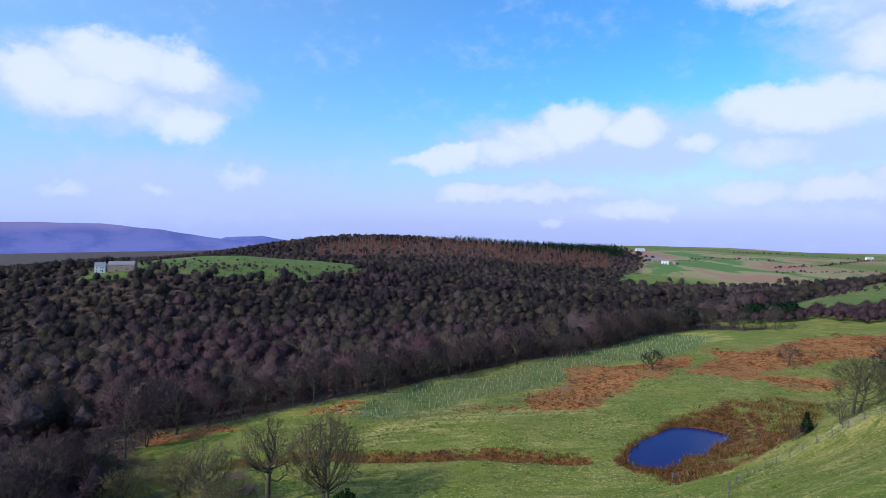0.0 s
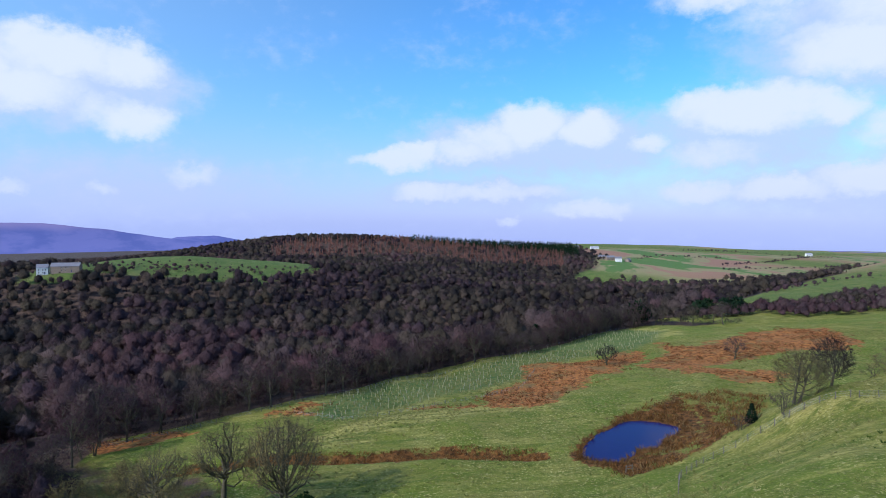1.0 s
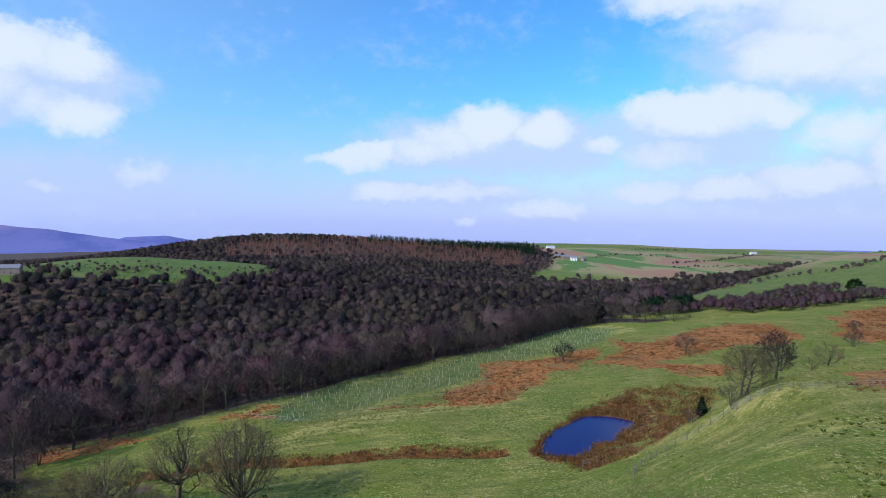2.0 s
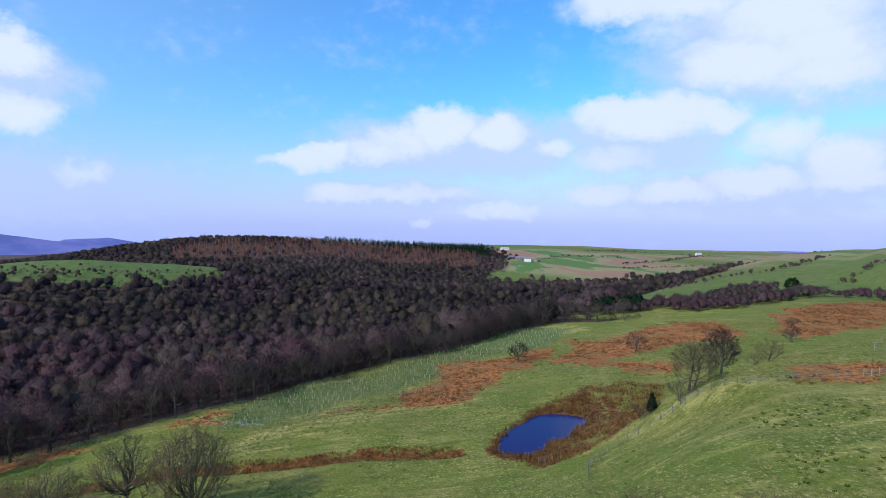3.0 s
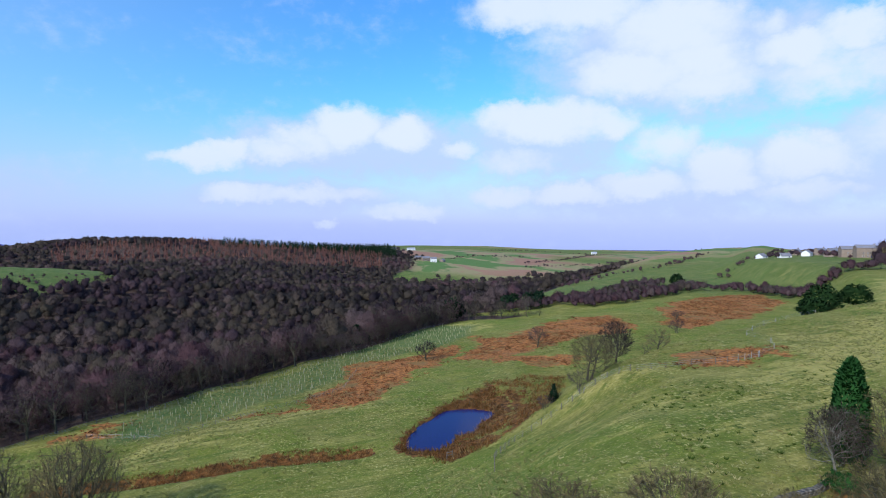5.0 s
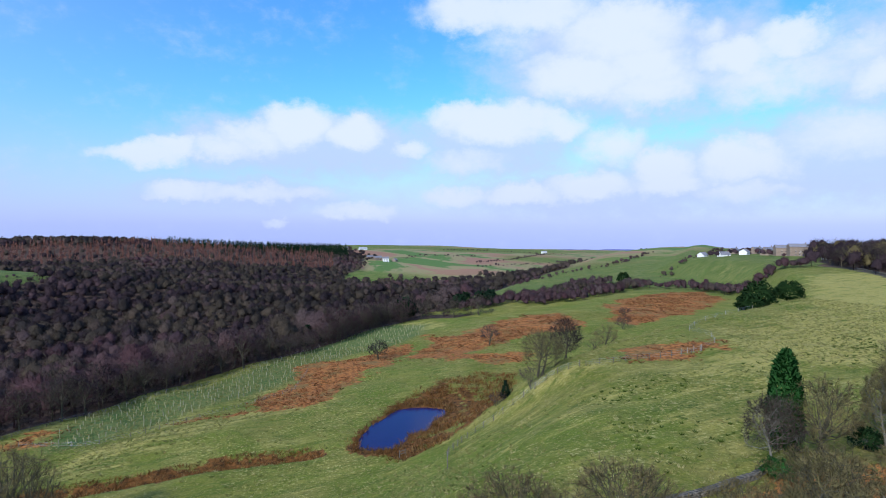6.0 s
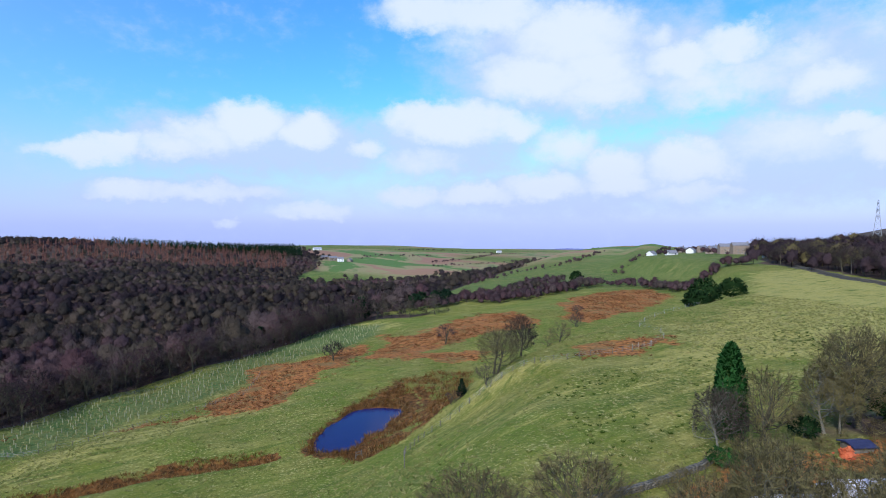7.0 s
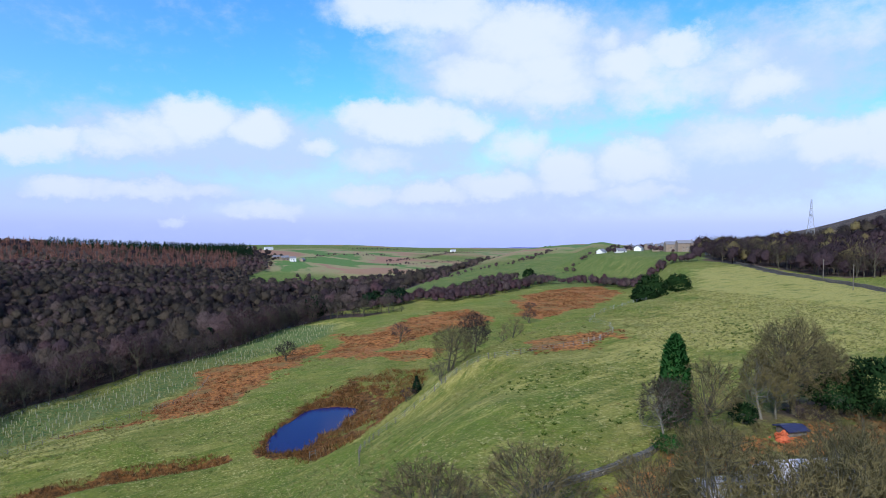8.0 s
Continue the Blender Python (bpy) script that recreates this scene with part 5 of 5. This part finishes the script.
def stone_wall(name, line, h, thick, label, seed=1, size=0.3):
    """A dry-stone wall: courses of rough stones, joined, on a rubble core."""
    g = np.random.RandomState(seed)
    e = base(name, *line[0])
    inv = e.matrix_basis.inverted()
    core = bmesh.new()
    P = spaced(line, 1.0)
    z = height(P[:, 0], P[:, 1])
    for i in range(len(P) - 1):
        a, b = Vector((*P[i], z[i])), Vector((*P[i + 1], z[i + 1]))
        d = b - a
        m = Matrix.Translation((a + b) / 2 + Vector((0, 0, h / 2 - 0.25))) @ d.to_track_quat("X", "Z").to_matrix().to_4x4() @ Matrix.Diagonal((d.length * 1.02, thick * 0.75, h + 0.3, 1))
        bmesh.ops.create_cube(core, size=1, matrix=inv @ m)
    part("core", core, STONE, e)
    cube = np.array([[-1, -1, -1], [1, -1, -1], [1, 1, -1], [-1, 1, -1], [-1, -1, 1], [1, -1, 1], [1, 1, 1], [-1, 1, 1]]) * 0.5
    cf = np.array([[0, 3, 2, 1], [4, 5, 6, 7], [0, 1, 5, 4], [1, 2, 6, 5], [2, 3, 7, 6], [3, 0, 4, 7]])
    V, F, n = [], [], 0
    rows = int(h / 0.2) + 1
    for k in range(rows):
        Q = spaced(line, size)
        Q[1:-1] += (Q[2:] - Q[1:-1]) * (0.5 * (k % 2) + g.uniform(-0.2, 0.2, (len(Q) - 2, 1)))
        zq = height(Q[:, 0], Q[:, 1])
        for i in range(len(Q) - 1):
            d = (Q[i + 1] - Q[i]) / np.linalg.norm(Q[i + 1] - Q[i])
            for side in (-1, 1):
                s = np.array([size * g.uniform(0.8, 1.35), thick * 0.5, 0.2 * g.uniform(0.75, 1.1)])
                p = cube * s * g.uniform(0.85, 1.15, (8, 3))
                w = thick * 0.3 * side * (1.15 - 0.3 * k / rows)
                x, y = p[:, 0] * d[0] - (p[:, 1] + w) * d[1], p[:, 0] * d[1] + (p[:, 1] + w) * d[0]
                c = np.array([Q[i, 0], Q[i, 1], zq[i] + 0.1 + 0.2 * k])
                V.append(np.stack([x, y, p[:, 2]], 1) + c + g.normal(size=3) * 0.015)
                F.append(cf + n)
                n += 8
    V = np.concatenate(V)
    M = np.array(inv)
    tagged(sheet("stones", V @ M[:3, :3].T + M[:3, 3], np.concatenate(F), STONE, e), kind="stuff")
    return tagged(e, label, "wall")


stone_wall("stone_wall", [(36, 38.5), (44, 38.2), (52.5, 38.6), (56, 39.5)], 0.6, 0.55, "tumbledown dry-stone wall below the pasture", 1, 0.42)
stone_wall("stone_wall", [(358, 200), (322, 165), (289, 132), (273, 108), (251, 84), (221, 52)], 1.2, 0.6, "dark field wall along the lane", 2, 0.9)

# ---------------- buildings ----------------
def gabled(name, x, y, rz, wide, deep, eaves, rise, wall, roof, label, windows=((-2.6, 1.0), (0.6, 1.0), (-2.6, 3.6), (0.6, 3.6), (2.6, 3.6)), chimneys=(0.85,), z=None, category="house", door=True):
    """A house with its length along x: gabled walls, slab roofs with overhang, chimneys, windows with sills and a door."""
    if z is None:
        z = ground_z(x, y) - 0.2
    e = base(name, x, y, z, rz)
    w, d = wide / 2, deep / 2
    bm = bmesh.new()
    foot = [bm.verts.new(c) for c in ((-w, -d, -1.5), (w, -d, -1.5), (w, d, -1.5), (-w, d, -1.5))]
    top = [bm.verts.new(c) for c in ((-w, -d, eaves), (w, -d, eaves), (w, d, eaves), (-w, d, eaves))]
    g0, g1 = bm.verts.new((-w, 0, eaves + rise)), bm.verts.new((w, 0, eaves + rise))
    for f in ((foot[0], foot[1], top[1], top[0]), (foot[2], foot[3], top[3], top[2]), (foot[1], foot[2], top[2], g1, top[1]), (foot[3], foot[0], top[0], g0, top[3]),
              (top[0], top[1], g1, g0), (top[2], top[3], g0, g1), tuple(reversed(foot))):
        bm.faces.new(f)
    part("wall", bm, wall, e)
    slope = math.hypot(d, rise)
    for side in (-1, 1):
        bm = bmesh.new()
        box(bm, -w - 0.25, w + 0.25, -0.1, slope + 0.35, 0.0, 0.16, 0.02)
        m = Matrix.Translation((0, 0, eaves + rise + 0.06)) @ Matrix.Diagonal((1, side, 1, 1)) @ pose(0, 0, 0, -math.degrees(math.atan2(rise, d)))
        bmesh.ops.transform(bm, matrix=m, verts=bm.verts)
        if side < 0:
            bmesh.ops.reverse_faces(bm, faces=bm.faces)
        part("roof", bm, roof, e)
    for c in chimneys:
        bm = bmesh.new()
        box(bm, c * w - 0.45, c * w + 0.45, -0.35, 0.35, eaves + rise - 0.8, eaves + rise + 1.1, 0.02)
        rod(bm, (c * w, 0, eaves + rise + 1.1), (c * w, 0, eaves + rise + 1.5), 0.14, 0.11, 8)
        part("chimney", bm, BROWN_STONE, e)
    for side in (-1, 1):
        for wx, wz in windows:
            if abs(wx) > w - 0.5 or wz + 1.2 > eaves:
                continue
            bm = bmesh.new()
            box(bm, wx - 0.55, wx + 0.55, side * d - 0.05, side * d + 0.05, wz, wz + 1.25, 0.01)
            win = part("window", bm, ROUGHCAST, e)
            bm = bmesh.new()
            box(bm, wx - 0.46, wx + 0.46, side * (d + 0.04) - 0.02, side * (d + 0.04) + 0.02, wz + 0.09, wz + 1.16)
            part("pane", bm, GLASS_DARK, win)
    if door:
        bm = bmesh.new()
        box(bm, w * 0.45 - 0.5, w * 0.45 + 0.5, -d - 0.05, -d + 0.05, 0.1, 2.15, 0.01)
        part("door", bm, TARP, e)
    return tagged(e, label, category, "")


def bearing(az, r):
    return r * math.sin(radians(az)), r * math.cos(radians(az))


# the village on the skyline
V_ = "houses of the hill village"
for az, r, rz, wide, eaves, wall, roof, label in (
        (49.5, 640, 10, 8, 2.0, ROUGHCAST, SLATE, "low white bungalow on the village edge"), (51.2, 610, -20, 9, 1.8, ROUGHCAST, SLATE, "long low white farm building with slate roof"),
        (52.8, 650, 20, 8, 3.4, ROUGHCAST, SLATE, "white roughcast house with slate roof"), (53.7, 690, 0, 12, 4.8, BROWN_STONE, SLATE, "brown stone house with slate roof"),
        (54.3, 640, 35, 9, 4.2, BROWN_STONE, SLATE, "small stone house below the terrace"), (55.0, 660, 60, 12, 5.2, BROWN_STONE, SLATE, "brown stone house with slate roof"),
        (55.7, 620, -35, 15, 7.4, BROWN_STONE, SLATE, "tall brown stone terrace with slate roof"), (56.7, 612, -35, 15, 8.4, BROWN_STONE, SLATE, "tall brown stone terrace with slate roof"),
        (57.9, 640, -10, 11, 5.0, BROWN_STONE, SLATE, "stone house among village trees"), (59.5, 560, 10, 11, 6.6, BROWN_STONE, SLATE, "brown stone house behind the white cottage"),
        (60.1, 520, -30, 10, 4.4, ROUGHCAST, SHEET, "white cottage at the top of the lane"), (58.8, 545, 30, 8, 3.6, ROUGHCAST, SLATE, "small pale cottage by the lane"),
        (52.0, 690, 15, 12, 4.0, BROWN_STONE, SLATE, "stone cottage row in the village"), (54.7, 700, -15, 14, 4.8, BROWN_STONE, SLATE, "stone cottage row in the village")):
    tagged(gabled("house", *bearing(az, r), rz, wide, 7.5, eaves, 2.6, wall, roof, label), group=V_)
# farms on the far side
F_ = "farms across the valley"
for az, r, rz, wide, eaves, wall, roof, label in (
        (20.45, 1095, -15, 11, 6.0, ROUGHCAST, SLATE, "white gabled farmhouse across the valley"), (19.7, 1110, 5, 15, 5.0, BROWN_STONE, SLATE, "dark stone barn beside the farmhouse"),
        (18.9, 1120, 0, 14, 4.2, BROWN_STONE, SLATE, "long stone farm range across the valley"), (21.3, 1105, 40, 9, 3.2, BROWN_STONE, SLATE, "low stone outbuilding near the farmhouse"),
        (15.9, 1330, 0, 12, 5.0, BROWN_STONE, SLATE, "stone farmhouse on the far skyline"), (16.7, 1350, 20, 16, 5.0, BROWN_STONE, SLATE, "brown stone barn on the far skyline"),
        (18.3, 1480, 0, 20, 4.0, ROUGHCAST, SHEET, "long pale farm shed on the far slope"), (35.6, 1950, 0, 18, 6.0, ROUGHCAST, SHEET, "pale farm buildings far along the valley"),
        (-29.9, 655, 20, 9, 6.2, ROUGHCAST, SLATE, "white-gabled stone barn on the knoll"), (-28.3, 650, 8, 24, 5.4, BROWN_STONE, SLATE, "long dark stone barn on the knoll"),
        (-35.8, 850, 10, 12, 5.0, ROUGHCAST, BROWN_STONE, "pale house beyond the wood"), (-36.8, 830, -10, 12, 4.0, ROUGHCAST, SLATE, "pale house beyond the wood")):
    tagged(gabled("house", *bearing(az, r), rz, wide, 8.0, eaves, 3.0, wall, roof, label), group=F_)

# outbuilding under the trees
for x, y, rz, wide, deep, eaves, rise, label in ((43.4, 23.6, -28, 7.2, 6.0, 3.2, 2.0, "stone outbuilding with pale sheeted roof"), (49.2, 21.4, -28, 6.6, 7.4, 3.4, 2.4, "stone outbuilding with weathered grey roof")):
    ob = gabled("outbuilding", x, y, rz, wide, deep, eaves, rise, STONE, SHEET, label, ((-1.6, 1.2), (0.8, 1.2)), (), category="building")
    for k in range(int(wide / 0.6)):
        for side in (-1, 1):
            bm = bmesh.new()
            box(bm, -0.035, 0.035, 0.05, math.hypot(deep / 2, rise) + 0.3, 0.16, 0.21)
            m = Matrix.Translation((-wide / 2 + 0.3 + 0.6 * k, 0, eaves + rise + 0.06)) @ Matrix.Diagonal((1, side, 1, 1)) @ pose(0, 0, 0, -math.degrees(math.atan2(rise, deep / 2)))
            bmesh.ops.transform(bm, matrix=m, verts=bm.verts)
            if side < 0:
                bmesh.ops.reverse_faces(bm, faces=bm.faces)
            part("batten", bm, SHEET, ob)
# shed with a tarpaulin, and a heap of red tiles
ob = gabled("shed", 71.4, 32.8, -25, 2.4, 2.0, 0.8, 0.25, STONE, TARP, "low stone shed under a dark blue tarpaulin", (), (), door=False, category="shed")
e = base("tile_heap", 68.6, 32.4)
g = np.random.RandomState(8)
for k in range(34):
    bm = bmesh.new()
    box(bm, -0.22, 0.22, -0.15, 0.15, -0.03, 0.03, 0.01)
    r = abs(g.normal()) * 0.55
    t = g.rand() * 6.28
    bmesh.ops.transform(bm, matrix=pose(r * math.cos(t), r * math.sin(t), max(0.05, 1.15 - r * 0.8) * g.uniform(0.6, 1), g.normal() * 30, g.normal() * 30, g.rand() * 180), verts=bm.verts)
    part("tile", bm, TERRACOTTA, e)
bm = bmesh.new()
bmesh.ops.create_icosphere(bm, subdivisions=2, radius=1.0, matrix=Matrix.Translation((0, 0, 0.05)) @ Matrix.Diagonal((0.95, 0.8, 0.7, 1)))
for v in bm.verts:
    v.co *= 1 + 0.12 * noise.noise(v.co * 2.3)
part("rubble", bm, TERRACOTTA, e)
tagged(e, "heap of broken orange-red clay tiles", "tile heap")

# ---------------- pylon and poles ----------------
e = base("pylon", *bearing(66.3, 765), rz=20)
H_ = 46.0


def leg_at(z):
    w = 4.2 * (1 - z / H_) ** 1.25 + 0.55
    return w


levels = [0, 7, 13, 18.5, 23.5, 28, 32, 36, 40, 43.5, 46]
for sx, sy in ((-1, -1), (1, -1), (1, 1), (-1, 1)):
    bm = bmesh.new()
    for a, b in zip(levels[:-1], levels[1:]):
        rod(bm, (sx * leg_at(a), sy * leg_at(a), a), (sx * leg_at(b), sy * leg_at(b), b), 0.17, 0.15, 4)
    part("leg", bm, STEEL, e)
for (s0, s1) in (((-1, -1), (1, -1)), ((1, -1), (1, 1)), ((1, 1), (-1, 1)), ((-1, 1), (-1, -1))):
    bm = bmesh.new()
    for a, b in zip(levels[:-1], levels[1:]):
        wa, wb = leg_at(a), leg_at(b)
        rod(bm, (s0[0] * wa, s0[1] * wa, a), (s1[0] * wb, s1[1] * wb, b), 0.09, None, 3)
        rod(bm, (s1[0] * wa, s1[1] * wa, a), (s0[0] * wb, s0[1] * wb, b), 0.09, None, 3)
        rod(bm, (s0[0] * wb, s0[1] * wb, b), (s1[0] * wb, s1[1] * wb, b), 0.11, None, 3)
    part("bracing", bm, STEEL, e)
for z, reach in ((28, 6.2), (35, 7.4), (41.5, 5.4)):
    for s in (-1, 1):
        bm = bmesh.new()
        for sy in (-1, 1):
            rod(bm, (s * leg_at(z), sy * leg_at(z), z), (s * reach, 0, z + 0.6), 0.13, None, 3)
            rod(bm, (s * leg_at(z + 2), sy * leg_at(z + 2), z + 2), (s * reach, 0, z + 0.6), 0.11, None, 3)
        rod(bm, (s * reach, 0, z + 0.6), (s * reach, 0, z - 1.6), 0.12, None, 4)
        part("cross_arm", bm, STEEL, e)
tagged(e, "tall grey steel lattice electricity pylon", "pylon")

for x, y, h in ((279, 117, 9.5), (325.5, 154, 9.0), (361, 196, 9.0), (246, 93, 9.5)):
    e = base("utility_pole", x, y)
    bm = bmesh.new()
    rod(bm, (0, 0, -0.5), (0, 0, h), 0.17, 0.12, 8)
    part("pole", bm, WOOD, e)
    bm = bmesh.new()
    box(bm, -0.8, 0.8, -0.06, 0.06, h - 0.6, h - 0.45, 0.01)
    part("cross_arm", bm, WOOD, e)
    tagged(e, "weathered timber utility pole beside the lane", "utility pole", "poles along the lane")
